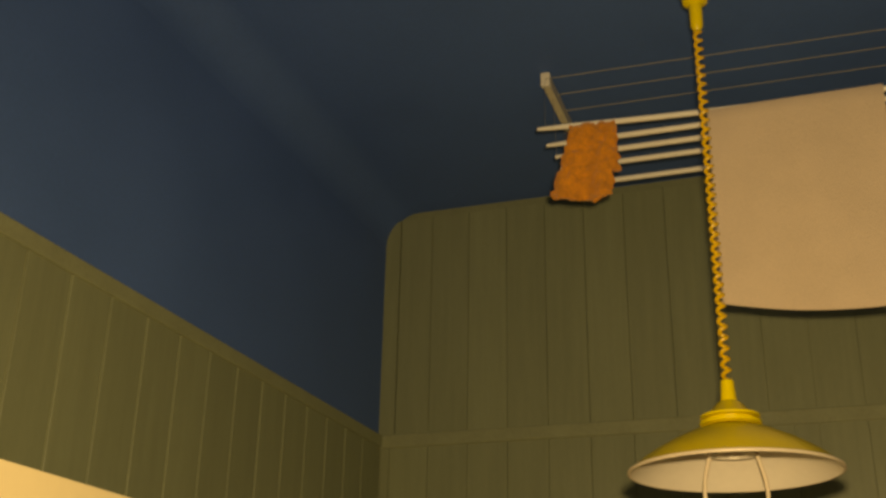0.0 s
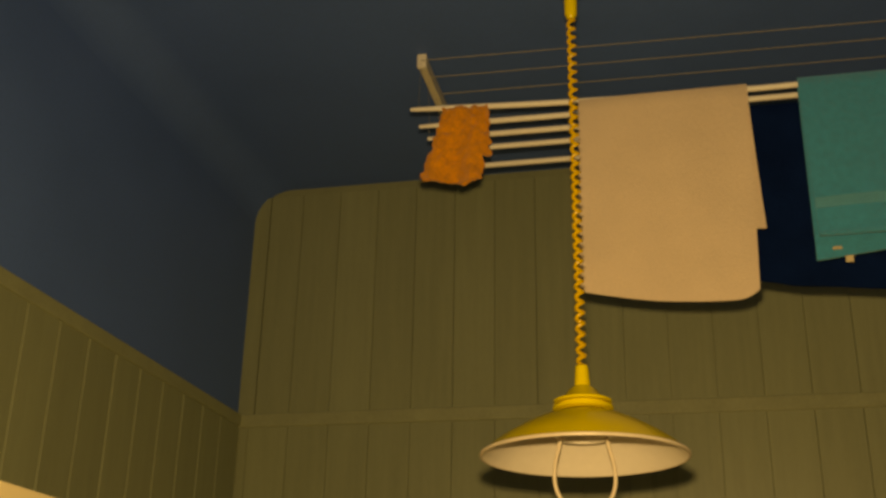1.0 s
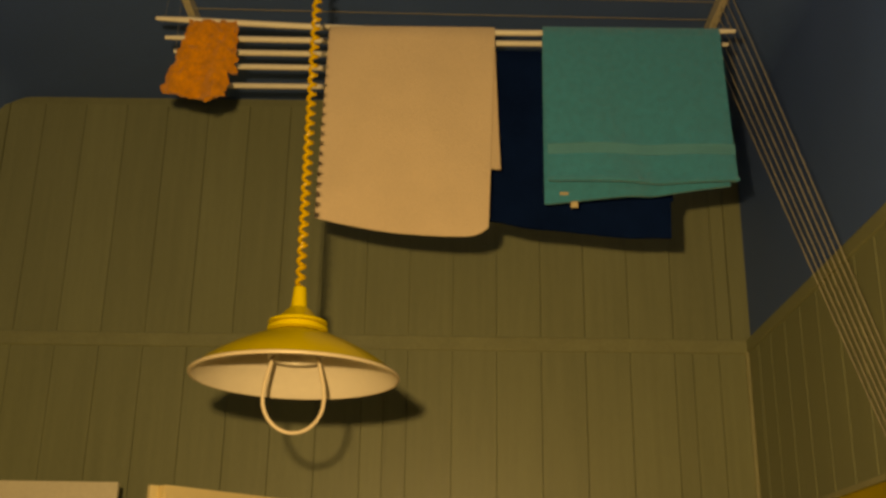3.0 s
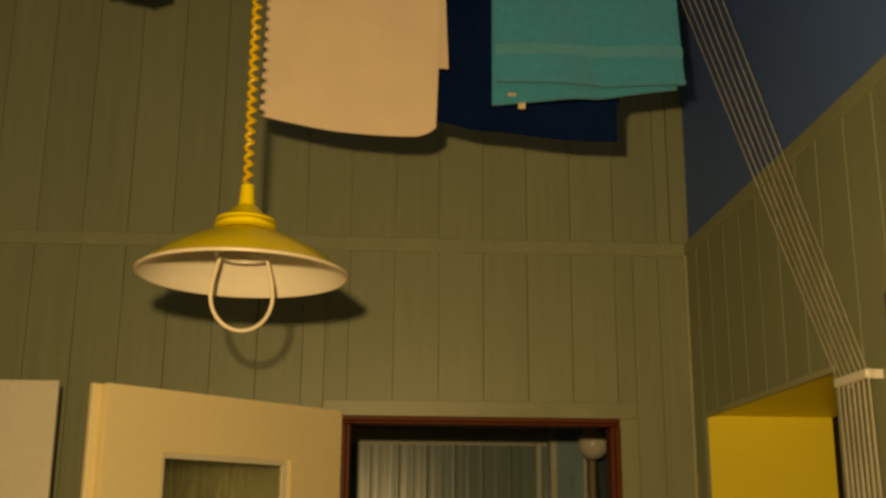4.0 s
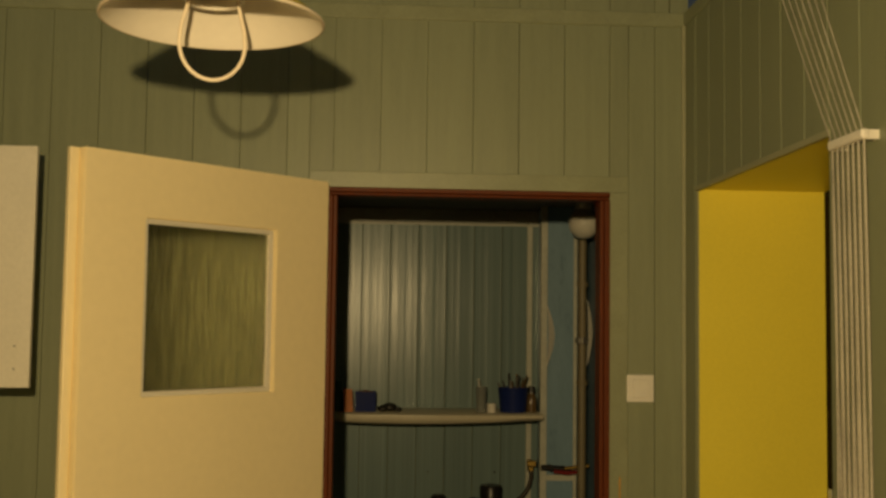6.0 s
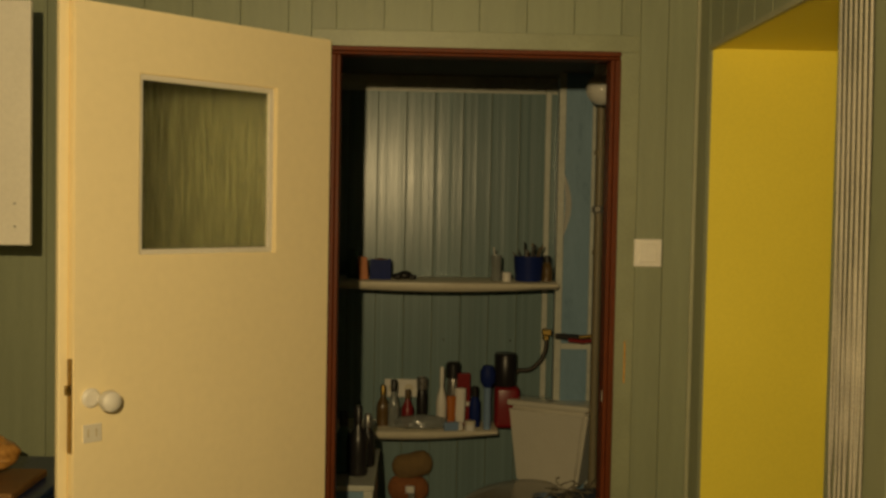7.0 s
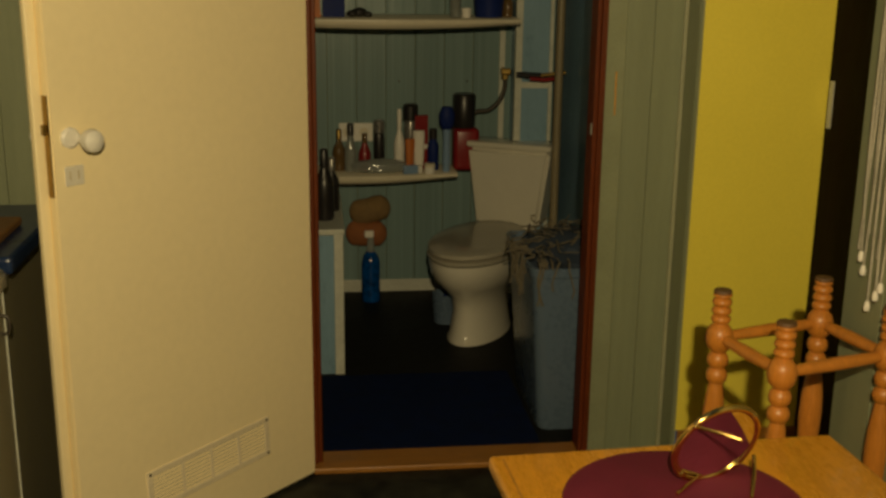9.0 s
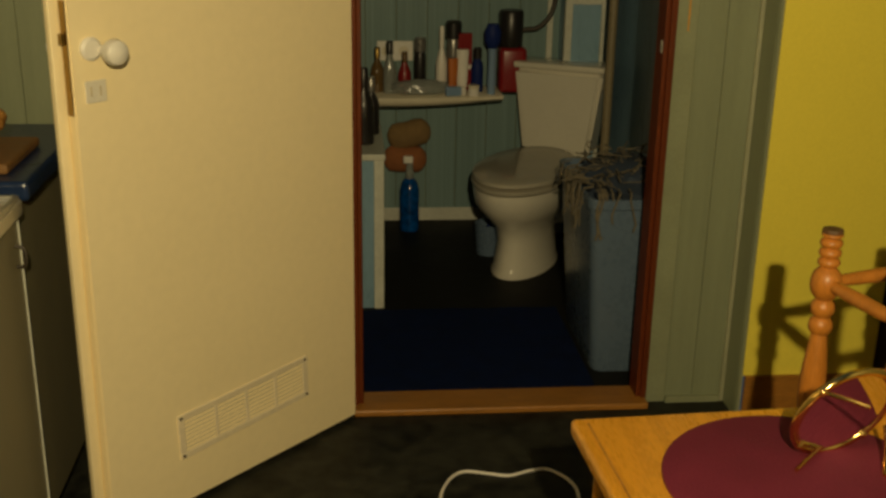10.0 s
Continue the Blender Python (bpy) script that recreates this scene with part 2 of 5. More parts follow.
# upper planks; the first and last have rounded top corners
UP = 3.474
planks(wall_far, "y", YF, [(XL + 0.06, XR - 0.06)], RAIL, UP, FW, 0.0013, 0.010, M_green, FJ, 0.0008)
for side in (-1, 1):
    x_out = XL if side < 0 else XR
    x_in = x_out - side * 0.0575
    pts = [(x_in, RAIL), (x_out, RAIL)]
    for k in range(7):
        a = math.pi / 2 * k / 6
        pts.append((x_out - side * 0.0575 * (1 - math.cos(a)), UP - 0.0575 + 0.0575 * math.sin(a)))
    part("plank", outline(pts, YF - 0.010, YF), M_green, wall_far)

# doorway: green casing, mahogany frame, threshold
casing = thing("door_casing", pose(0, 0, 0), "flat green casing round a mahogany door frame", "door casing", kind="structure")
part("head_casing", boxed(DX0 - 0.0578, DX1 + 0.0578, YF - 0.013, YF, DZ, DZ + 0.0497, bevel=0.0015), M_green_trim, casing)
for x0, x1 in ((DX0 - 0.0578, DX0), (DX1, DX1 + 0.0578)):
    part("side_casing", boxed(x0, x1, YF - 0.013, YF, 0.0, DZ, bevel=0.0015), M_green_trim, casing)
jamb = thing("door_frame", pose(0, 0, 0), "glossy mahogany brown wooden door frame", "door frame", kind="structure")
for s, x in ((1, DX0), (-1, DX1)):
    bm = bmesh.new()
    for off, wid, y0, y1 in ((0.0, 0.017, YF - 0.022, YF + 0.062), (0.017, 0.013, YF - 0.014, YF + 0.062)):
        box(bm, min(x + s * off, x + s * (off + wid)), max(x + s * off, x + s * (off + wid)), y0, y1, 0.0, DZ - 0.025, 0.003)
    part("jamb", bm, M_red, jamb)
bm = bmesh.new()
box(bm, DX0, DX1, YF - 0.022, YF + 0.062, DZ - 0.015, DZ - 0.0005, 0.003)
box(bm, DX0, DX1, YF - 0.014, YF + 0.062, DZ - 0.024, DZ - 0.0155, 0.003)
part("head", bm, M_red, jamb)
part("strike_plate", boxed(DX1 - 0.031, DX1 - 0.028, YF - 0.002, YF + 0.014, 1.035, 1.068), M_wctrim, jamb, "small worn metal strike plate")
part("orange_scratch", boxed(DX1 + 0.031, DX1 + 0.035, YF - 0.0136, YF - 0.0125, 1.095, 1.222), M_wood, casing, "orange paint scratch")
structure("threshold", boxed(DX0 + 0.002, DX1 - 0.002, YF - 0.062, YF + 0.064, 0.0, 0.020, bevel=0.005), M_oak, "worn varnished wooden threshold board", "threshold")

# washroom shell
WX0, WX1, WY0, WY1, WTOP = 0.50, 1.92, YF + 0.06, 5.80, 2.22
structure("washroom_floor", boxed(WX0 - 0.1, WX1 + 0.1, 4.0, WY1 + 0.1, -0.11, 0.004), M_wcfloor, "dark vinyl washroom floor", "floor")
structure("washroom_ceiling", boxed(WX0, WX1, WY0, WY1, WTOP, WTOP + 0.1), M_plaster, "low plain washroom ceiling", "ceiling")
wc_back = structure("wall_washroom_back", boxed(WX0 - 0.1, WX1 + 0.1, WY1, WY1 + 0.1, -0.1, WTOP + 0.1), M_seam_dark, "washroom wall lined with glossy pale blue planks", "wall")
structure("wall_washroom_left", boxed(WX0 - 0.1, WX0, WY0, WY1, -0.1, WTOP + 0.1), M_wcside, "blue panelled washroom side wall", "wall")
structure("wall_washroom_right", boxed(WX1, WX1 + 0.1, WY0, WY1, -0.1, WTOP + 0.1), M_wcside, "blue panelled washroom side wall", "wall")


def fluted_plank(x0, x1, z0, z1, lean, flutes=4):
    """A laminate plank with shallow upright flutes, one edge a little prouder than the other."""
    bm = bmesh.new()
    n = flutes * 4
    front = []
    for k in range(n + 1):
        u = k / n
        dip = 0.00028 * (0.5 - 0.5 * math.cos(2 * math.pi * flutes * u)) + 0.00018 * math.sin(9.7 * u + 40 * x0)
        front.append((x0 + (x1 - x0) * u, WY1 - 0.010 + lean * (u - 0.5) + dip))
    pts = [(x0, WY1), (x0 + 0.0002, front[0][1] + 0.0025)] + [(x0 + 0.0015, front[0][1])] + front[1:-1] + [(x1 - 0.0015, front[-1][1]), (x1 - 0.0002, front[-1][1] + 0.0025), (x1, WY1)]
    lo = [bm.verts.new((x, y, z0)) for x, y in pts]
    hi = [bm.verts.new((x, y, z1)) for x, y in pts]
    bm.faces.new(lo)
    bm.faces.new(hi[::-1])
    for k in range(len(pts)):
        j = (k + 1) % len(pts)
        bm.faces.new((lo[j], lo[k], hi[k], hi[j]))
    return bm


rnd = random.Random(21)
x = 0.859 - 0.1318 * 3
while x < WX1 - 0.01:
    x0, x1 = max(x, WX0) + 0.001, min(x + 0.1318, WX1) - 0.001
    if x1 - x0 > 0.02:
        part("plank", fluted_plank(x0, x1, 0.062, WTOP - 0.075, rnd.uniform(0.0036, 0.0052) * (x1 - x0) / 0.13), M_wcpanel, wc_back, smooth=True)
    x += 0.1318

part("skirting", boxed(WX0, WX1, WY1 - 0.016, WY1, 0.004, 0.062, bevel=0.003), M_wctrim, wc_back, "cream skirting board")
part("top_trim", boxed(WX0, WX1, WY1 - 0.018, WY1, WTOP - 0.075, WTOP), M_wctrim, wc_back, "pale top moulding")

# ---- materials of the things ----
M_lamp = material("yellow_enamel", (0.66, 0.53, 0.010), 0.36, vary=0.06, scale=6, grain=60, bump=0.02, coat=0.1)
M_lamp_in = material("white_enamel", (0.85, 0.80, 0.72), 0.4, vary=0.03, bump=0.02)
M_plastic = material("white_plastic", (0.80, 0.77, 0.70), 0.4, vary=0.05, bump=0.03)
# light painted in: one cord, dim copy overhead, lit copy where it runs down
M_cord = material("cord_dim_tone", (0.34, 0.33, 0.30), 0.8, vary=0.12, grain=300, bump=0.2)
M_cord_light = material("cord_lit_tone", (0.40, 0.375, 0.31), 0.85, vary=0.35, grain=300, bump=0.2)
M_hose = material("dark_rubber_hose", (0.045, 0.035, 0.025), 0.5, vary=0.2, bump=0.05)
M_beige_cloth = material("beige_cotton", (0.66, 0.535, 0.41), 0.95, vary=0.07, scale=9, grain=240, bump=0.5, sheen=0.2)
M_teal = material("teal_terry", (0.024, 0.270, 0.450), 1.0, vary=0.16, scale=60, grain=330, bump=0.9, sheen=0.3)
M_teal_band = material("teal_woven_band", (0.14, 0.52, 0.70), 0.8, vary=0.1, grain=200, bump=0.4, sheen=0.2)
M_navy = material("navy_terry", (0.003, 0.012, 0.062), 1.0, vary=0.3, scale=12, grain=300, bump=0.9, spec=0.02)
M_orange = material("orange_microfibre", (0.62, 0.24, 0.018), 1.0, vary=0.3, scale=40, grain=180, bump=1.0, sheen=0.3)
M_blue_top = material("dark_blue_worktop", (0.012, 0.026, 0.075), 0.3, vary=0.25, grain=120, bump=0.03)
M_unit = material("olive_grey_laminate", (0.20, 0.18, 0.11), 0.4, vary=0.1, grain=60, bump=0.05, stretch=(6, 6, 0.7))
M_steel = material("brushed_steel", (0.62, 0.62, 0.60), 0.32, metal=0.85, vary=0.08, grain=200, bump=0.05, stretch=(1, 12, 1))
M_chrome = material("chrome", (0.70, 0.69, 0.66), 0.12, metal=1.0, vary=0.03, bump=0.0)
M_brass = material("old_brass", (0.36, 0.24, 0.07), 0.42, metal=1.0, vary=0.2, bump=0.05)
M_gold = material("polished_gold_metal", (0.80, 0.55, 0.18), 0.14, metal=1.0, vary=0.06, bump=0.0)
M_mirror = material("mirror_glass", (0.9, 0.9, 0.9), 0.02, metal=1.0, vary=0.0, bump=0.0)
M_purple = material("plum_felt", (0.150, 0.020, 0.042), 0.7, vary=0.12, scale=20, grain=250, bump=0.3, spec=0.15)
M_turned = material("orange_turned_beech", (0.47, 0.175, 0.020), 0.38, vary=0.2, scale=10, grain=60, bump=0.06, stretch=(4, 4, 0.8), coat=0.2)
M_rubber = material("brown_rubber", (0.11, 0.055, 0.020), 0.6, vary=0.1, bump=0.05)
M_board = material("chopping_board_wood", (0.18, 0.09, 0.025), 0.6, vary=0.3, scale=6, grain=40, stretch=(1, 8, 8))
M_crust = material("bread_crust_in_bag", (0.36, 0.15, 0.025), 0.35, vary=0.5, scale=14, grain=60, bump=0.4, tint=(0.44, 0.23, 0.06), coat=0.4)
M_ceramic = material("white_ceramic", (0.66, 0.63, 0.53), 0.12, vary=0.03, bump=0.0, coat=0.3)
M_lid = material("grey_plastic_lid", (0.42, 0.39, 0.31), 0.16, vary=0.05, bump=0.0)
# duller tan behind the vent slats, in the key slots and on towel labels
M_vent_line = material("muted_tan", (0.52, 0.45, 0.30), 0.7, vary=0.3, grain=90, bump=0.05)
M_vent_frame = material("aged_white_plastic", (0.80, 0.70, 0.50), 0.5, vary=0.08, bump=0.02)
M_pull = material("cream_plastic", (0.64, 0.56, 0.45), 0.45, vary=0.05, bump=0.02)
M_coil = material("amber_coiled_cord", (0.62, 0.40, 0.012), 0.4, vary=0.15, grain=160, bump=0.05)
M_shelf = material("cream_shelf_laminate", (0.70, 0.64, 0.49), 0.35, vary=0.06, bump=0.03)
M_bin = material("blue_grey_bin_plastic", (0.105, 0.15, 0.22), 0.28, vary=0.08, bump=0.03)
M_bin_rim = material("dark_blue_cloth", (0.03, 0.045, 0.075), 0.9, vary=0.25, grain=200, bump=0.5)
M_straw = material("pale_dry_fringe", (0.14, 0.12, 0.08), 0.9, vary=0.25, grain=200, bump=0.3)
M_mat = material("navy_bath_mat", (0.003, 0.010, 0.048), 1.0, vary=0.3, scale=20, grain=260, bump=0.9, spec=0.12)
M_bluebottle = material("blue_liquid_plastic", (0.004, 0.06, 0.25), 0.15, vary=0.6, scale=14, bump=0.0, coat=0.4)
M_clear = material("clear_plastic", (0.50, 0.53, 0.50), 0.15, vary=0.1, bump=0.05, transmission=0.6)
M_tan = material("tan_foam", (0.22, 0.14, 0.055), 0.95, vary=0.2, scale=30, grain=150, bump=0.6)
M_rust = material("rust_brown_foam", (0.28, 0.105, 0.035), 0.95, vary=0.2, scale=30, grain=150, bump=0.6)
M_redplastic = material("dark_red_plastic", (0.22, 0.011, 0.013), 0.35, vary=0.1, bump=0.02)
M_black = material("black_plastic", (0.018, 0.016, 0.016), 0.35, vary=0.15, bump=0.03)
M_navyplastic = material("navy_plastic", (0.012, 0.024, 0.13), 0.5, vary=0.1, bump=0.02, spec=0.12)
M_lightblue = material("light_blue_plastic", (0.20, 0.30, 0.46), 0.35, vary=0.1, bump=0.02)
M_orangepl = material("orange_card", (0.48, 0.14, 0.02), 0.5, vary=0.1, bump=0.02)
M_brownglass = material("brown_bottle_glass", (0.13, 0.08, 0.03), 0.12, vary=0.1, bump=0.0, coat=0.4)
M_grey = material("grey_metal", (0.28, 0.27, 0.25), 0.3, metal=0.6, vary=0.1, bump=0.02)
M_greenpl = material("dull_green_plastic", (0.05, 0.12, 0.08), 0.4, vary=0.1, bump=0.02)
M_pipe = material("brown_painted_pipe", (0.24, 0.20, 0.12), 0.45, vary=0.15, bump=0.05)
M_opal = material("opal_glass", (0.74, 0.72, 0.64), 0.1, vary=0.02, bump=0.0, coat=0.5)
M_paper = material("printed_paper", (0.72, 0.69, 0.62), 0.7, vary=0.06, bump=0.03)
M_printred = material("red_print", (0.34, 0.025, 0.02), 0.6, vary=0.2, bump=0.0)
M_printblue = material("blue_print", (0.05, 0.07, 0.13), 0.6, vary=0.6, bump=0.0)
M_printolive = material("olive_print", (0.24, 0.21, 0.035), 0.6, vary=0.3, bump=0.0)
M_ribbed = material("ribbed_door_glass", (0.50, 0.48, 0.34), 0.20, vary=0.45, scale=6, grain=13, bump=0.45, stretch=(14, 14, 0.8), transmission=1.0)

# ---- the open cream door with a glazed panel ----
dw, dh, dt = 0.814, 2.086, 0.040
door = thing("door_1", pose(0.784, 3.915, 0.012, 0, 0, -134.0), "open cream painted door with ribbed glass panel and vent", "door", kind="structure")
gu0, gu1, gz0, gz1 = 0.202, 0.634, 1.470, 1.926
bm = bmesh.new()
layers = []
for y in (-dt, 0.0):
    outer_ = [bm.verts.new((u, y, z)) for u, z in ((0, 0), (dw, 0), (dw, dh), (0, dh))]
    inner_ = [bm.verts.new((u, y, z)) for u, z in ((gu0, gz0), (gu1, gz0), (gu1, gz1), (gu0, gz1))]
    for k in range(4):
        bm.faces.new((outer_[k], outer_[(k + 1) % 4], inner_[(k + 1) % 4], inner_[k]))
    layers.append((outer_, inner_))
for a, b in zip(*layers):
    for k in range(4):
        bm.faces.new((a[k], a[(k + 1) % 4], b[(k + 1) % 4], b[k]))
bmesh.ops.recalc_face_normals(bm, faces=bm.faces)
bmesh.ops.bevel(bm, geom=[e for e in bm.edges if e.calc_face_angle(0) > 1.2], offset=0.003, segments=2, affect="EDGES")
part("leaf", bm, M_door, door)
bm = bmesh.new()
for a in ((gu0, gu0 + 0.014, gz0, gz1), (gu1 - 0.014, gu1, gz0, gz1), (gu0 + 0.014, gu1 - 0.014, gz0, gz0 + 0.014), (gu0 + 0.014, gu1 - 0.014, gz1 - 0.014, gz1)):
    box(bm, a[0], a[1], -0.030, -0.012, a[2], a[3], 0.002)
bead = part("glazing_bead", bm, M_white, door, "white painted glazing bead")
pane = part("pane", boxed(gu0 + 0.010, gu1 - 0.010, -0.026, -0.021, gz0 + 0.010, gz1 - 0.010), M_ribbed, door, "ribbed translucent glass")
pane.visible_shadow = False
# flat perforated vent, its slight tilt set to fit the camera's view
vent_at = pose(0.403, 0.0, 0.185, 0, 1.9, 0)
grille = part("vent_grille", boxed(-0.211, 0.211, -0.001, 0.0012, -0.056, 0.056), M_vent_line, door, "cream slatted vent grille")
grille.matrix_basis = vent_at
bm = bmesh.new()
for a in ((-0.214, 0.214, 0.043, 0.059), (-0.214, 0.214, -0.059, -0.043), (-0.214, -0.196, -0.043, 0.043), (0.196, 0.214, -0.043, 0.043), (-0.103, -0.093, -0.043, 0.043), (-0.005, 0.005, -0.043, 0.043), (0.093, 0.103, -0.043, 0.043)):
    box(bm, a[0], a[1], -0.001, 0.0042, a[2], a[3], 0.0012, 1)
part("vent_frame", bm, M_vent_frame, grille, "pale plastic vent frame")
for k in range(4):
    u0 = (-0.195, -0.092, 0.006, 0.104)[k]
    for r in range(8):
        z = -0.0385 + r * 0.0108
        bm = boxed(u0, u0 + 0.091, 0.0008, 0.0034, z - 0.0036, z + 0.0034)
        for v in bm.verts:
            if v.co.z > z and v.co.y > 0.002:
                v.co.y = 0.0016
        part("slat", bm, M_door, grille)
for u in (-0.205, 0.205):
    for z in (-0.051, 0.051):
        part("screw", lathe([(0, 0.0070), (0.0038, 0.0062), (0.0042, 0.004)], 10, (0, 0, 0)), M_black, grille).matrix_basis = pose(u, 0, z, -90, 0, 0)
rosette = part("rosette", lathe([(0.024, 0.0), (0.024, 0.006), (0.018, 0.010), (0, 0.010)], 24), M_plastic, door, "white door rosette")
rosette.matrix_basis = pose(0.768, 0.0, 1.124, -90, 0, 0)
knob = part("knob", lathe([(0.010, 0.008), (0.010, 0.030), (0.022, 0.036), (0.027, 0.050), (0.024, 0.064), (0.012, 0.072), (0, 0.073)], 28), M_plastic, door, "round white knob", smooth=True)
knob.matrix_basis = pose(0.745, 0.0, 1.120, -90, 0, 0)
bm = bmesh.new()
box(bm, 0.738, 0.788, 0.0, 0.004, 1.014, 1.060, 0.002)
key = part("keyhole_plate", bm, M_white, door, "small white keyhole plate")
for du in (-0.010, 0.012):
    part("key_slot", boxed(0.763 + du - 0.002, 0.763 + du + 0.002, 0.004, 0.0045, 1.028, 1.048), M_vent_line, key)
part("rebate_lip", boxed(dw + 0.0005, 0.840, -dt, -0.022, 0.0, dh, bevel=0.004, seg=3), M_door, door, "rounded cream rebate lip", smooth=True)
part("lock_plate", boxed(dw, dw + 0.0025, -0.0205, -0.003, 0.992, 1.222), M_brass, door, "tarnished brass lock plate")
part("latch", boxed(dw + 0.0025, dw + 0.013, -0.018, -0.007, 1.135, 1.158, bevel=0.002), M_brass, door, "brass latch bolt")
part("rear_knob", lathe([(0.010, 0.0), (0.010, 0.025), (0.024, 0.034), (0.026, 0.048), (0.015, 0.062), (0, 0.064)], 24), M_plastic, door, "round white knob", smooth=True).matrix_basis = pose(0.785, -dt, 1.122, 90, 0, 0)
for z in (0.25, 1.80):
    part("hinge", lathe([(0.006, 0), (0.006, 0.08)], 12), M_red, door).matrix_basis = pose(-0.004, -0.014, z)

# ---- pendant lamp with a coiled cord ----
lamp = thing("pendant_lamp", pose(0.645, 2.50, 2.190), "yellow enamel pendant lamp with coiled cord and white pull handle", "pendant lamp")
R = 0.186
outer = [(0.045, 0.079), (0.078, 0.068), (0.113, 0.051), (0.144, 0.033), (0.168, 0.016), (0.181, 0.005), (R + 0.002, 0.000)]
part("rim", lathe([(R + 0.0022, 0.0012), (R + 0.0042, -0.001), (R + 0.0036, -0.0045), (R, -0.0052), (R - 0.003, -0.003)], 64), M_pull, lamp, "chipped cream rolled rim", smooth=True)
part("shade", lathe(outer, 64), M_lamp, lamp, "glossy yellow enamel shade", smooth=True)
part("shade_lining", lathe([(r - 0.003, z - 0.0045) for r, z in outer], 64), M_lamp_in, lamp, "white enamel shade lining", smooth=True)
part("collar", lathe([(0.046, 0.080), (0.056, 0.083), (0.056, 0.088), (0.044, 0.090), (0.044, 0.094), (0.054, 0.0955), (0.054, 0.100), (0.036, 0.108), (0.024, 0.122), (0.015, 0.128), (0.013, 0.150), (0.012, 0.166), (0.006, 0.170), (0, 0.170)], 40), M_lamp, lamp, "stepped yellow cap", smooth=True)
part("socket", lathe([(0.052, 0.074), (0.052, 0.034), (0.048, 0.030), (0.044, 0.032), (0.042, 0.048), (0.0, 0.050)], 32), M_lamp_in, lamp, "white lamp holder", smooth=True)
u_pts = [(-0.036, 0, 0.052), (-0.046, 0, 0.012), (-0.053, 0, -0.016)] + [(-0.055 * math.cos(math.pi * k / 14), 0, -0.042 - 0.062 * math.sin(math.pi * k / 14)) for k in range(15)] + [(0.053, 0, -0.016), (0.046, 0, 0.012), (0.036, 0, 0.052)]
part("pull_handle", tube(u_pts, 0.0036, 10), M_pull, lamp, "white plastic pull handle", smooth=True).matrix_basis = pose(0, 0, 0, 0, 0, 12)
helix = []
turns, z0, z1 = 37, 0.166, 0.950
for k in range(turns * 12 + 1):
    a = 2 * math.pi * k / 12
    helix.append((0.0066 * math.cos(a), 0.0066 * math.sin(a), z0 + (z1 - z0) * k / (turns * 12)))
part("coiled_cord", tube(helix, 0.0040, 6), M_coil, lamp, "coiled yellow cord", smooth=True)
part("canopy", lathe([(0.006, 0.932), (0.013, 0.942), (0.014, 0.997), (0.026, 1.004), (0.030, 1.022), (0.030, 1.072), (0.020, 1.087), (0.0, 1.087)], 28), M_lamp, lamp, "yellow cord reel housing", smooth=True)
part("ceiling_cord", tube([(0, 0, 1.08), (0, 0, 1.315)], 0.004, 8), M_lamp, lamp)

# ---- ceiling clothes airer ----
rack = thing("clothes_airer", pose(0, 0, 0), "white rod clothes airer hung on cords from the ceiling", "clothes airer")
ROD_Y = (2.930, 3.002, 3.058, 3.140, 3.234)
for i, y in enumerate(ROD_Y):
    z = 3.168 + (0.0, 0.004, -0.003, 0.002, -0.004)[i]
    x0 = 0.185 + (0, 0.006, 0.016, 0.010, 0.02)[i]
    sag = (0.020, 0.004, 0.003, 0.002, 0.0)[i]
    line = arc([(x0, y, z + sag), (0.60, y, z), (1.03, y, z - 0.5 * sag), (1.32, y, z - 0.3 * sag), (1.620, y, z + 0.002)], 5)
    part("rod", tube(line, [0.005] + [0.0078] * (len(line) - 2) + [0.005], 10), M_plastic, rack, smooth=True)
BRACKET_L, BRACKET_R = 0.152, 1.692
for x, y0 in ((BRACKET_L, 3.160), (BRACKET_R, 3.200)):
    bracket = part("bracket", boxed(x - 0.011, x + 0.011, y0 + 0.006, y0 + 0.30, 3.462, 3.502, bevel=0.003), M_shelf, rack, "cream ceiling bracket")
    part("end_cap", boxed(x - 0.014, x + 0.014, y0 - 0.004, y0 + 0.016, 3.458, 3.5025, bevel=0.004), M_plastic, bracket)
for i, (ya, yb) in enumerate(((3.152, 3.198), (3.248, 3.284), (3.348, 3.380))):
    part("ceiling_cord", tube([(BRACKET_L, ya, 3.476), (0.8, ya * 0.6 + yb * 0.4, 3.4745), (BRACKET_R, yb, 3.476)], 0.0014, 5), M_cord, rack)
    ry, z = ROD_Y[2 * i], 3.168
    for x, y, rx in ((BRACKET_L, ya, 0.205), (BRACKET_R, yb, 1.60)):
        part("drop_cord", tube([(x, y, 3.47), (rx, ry, z + 0.006)], 0.0006, 5), M_cord, rack)
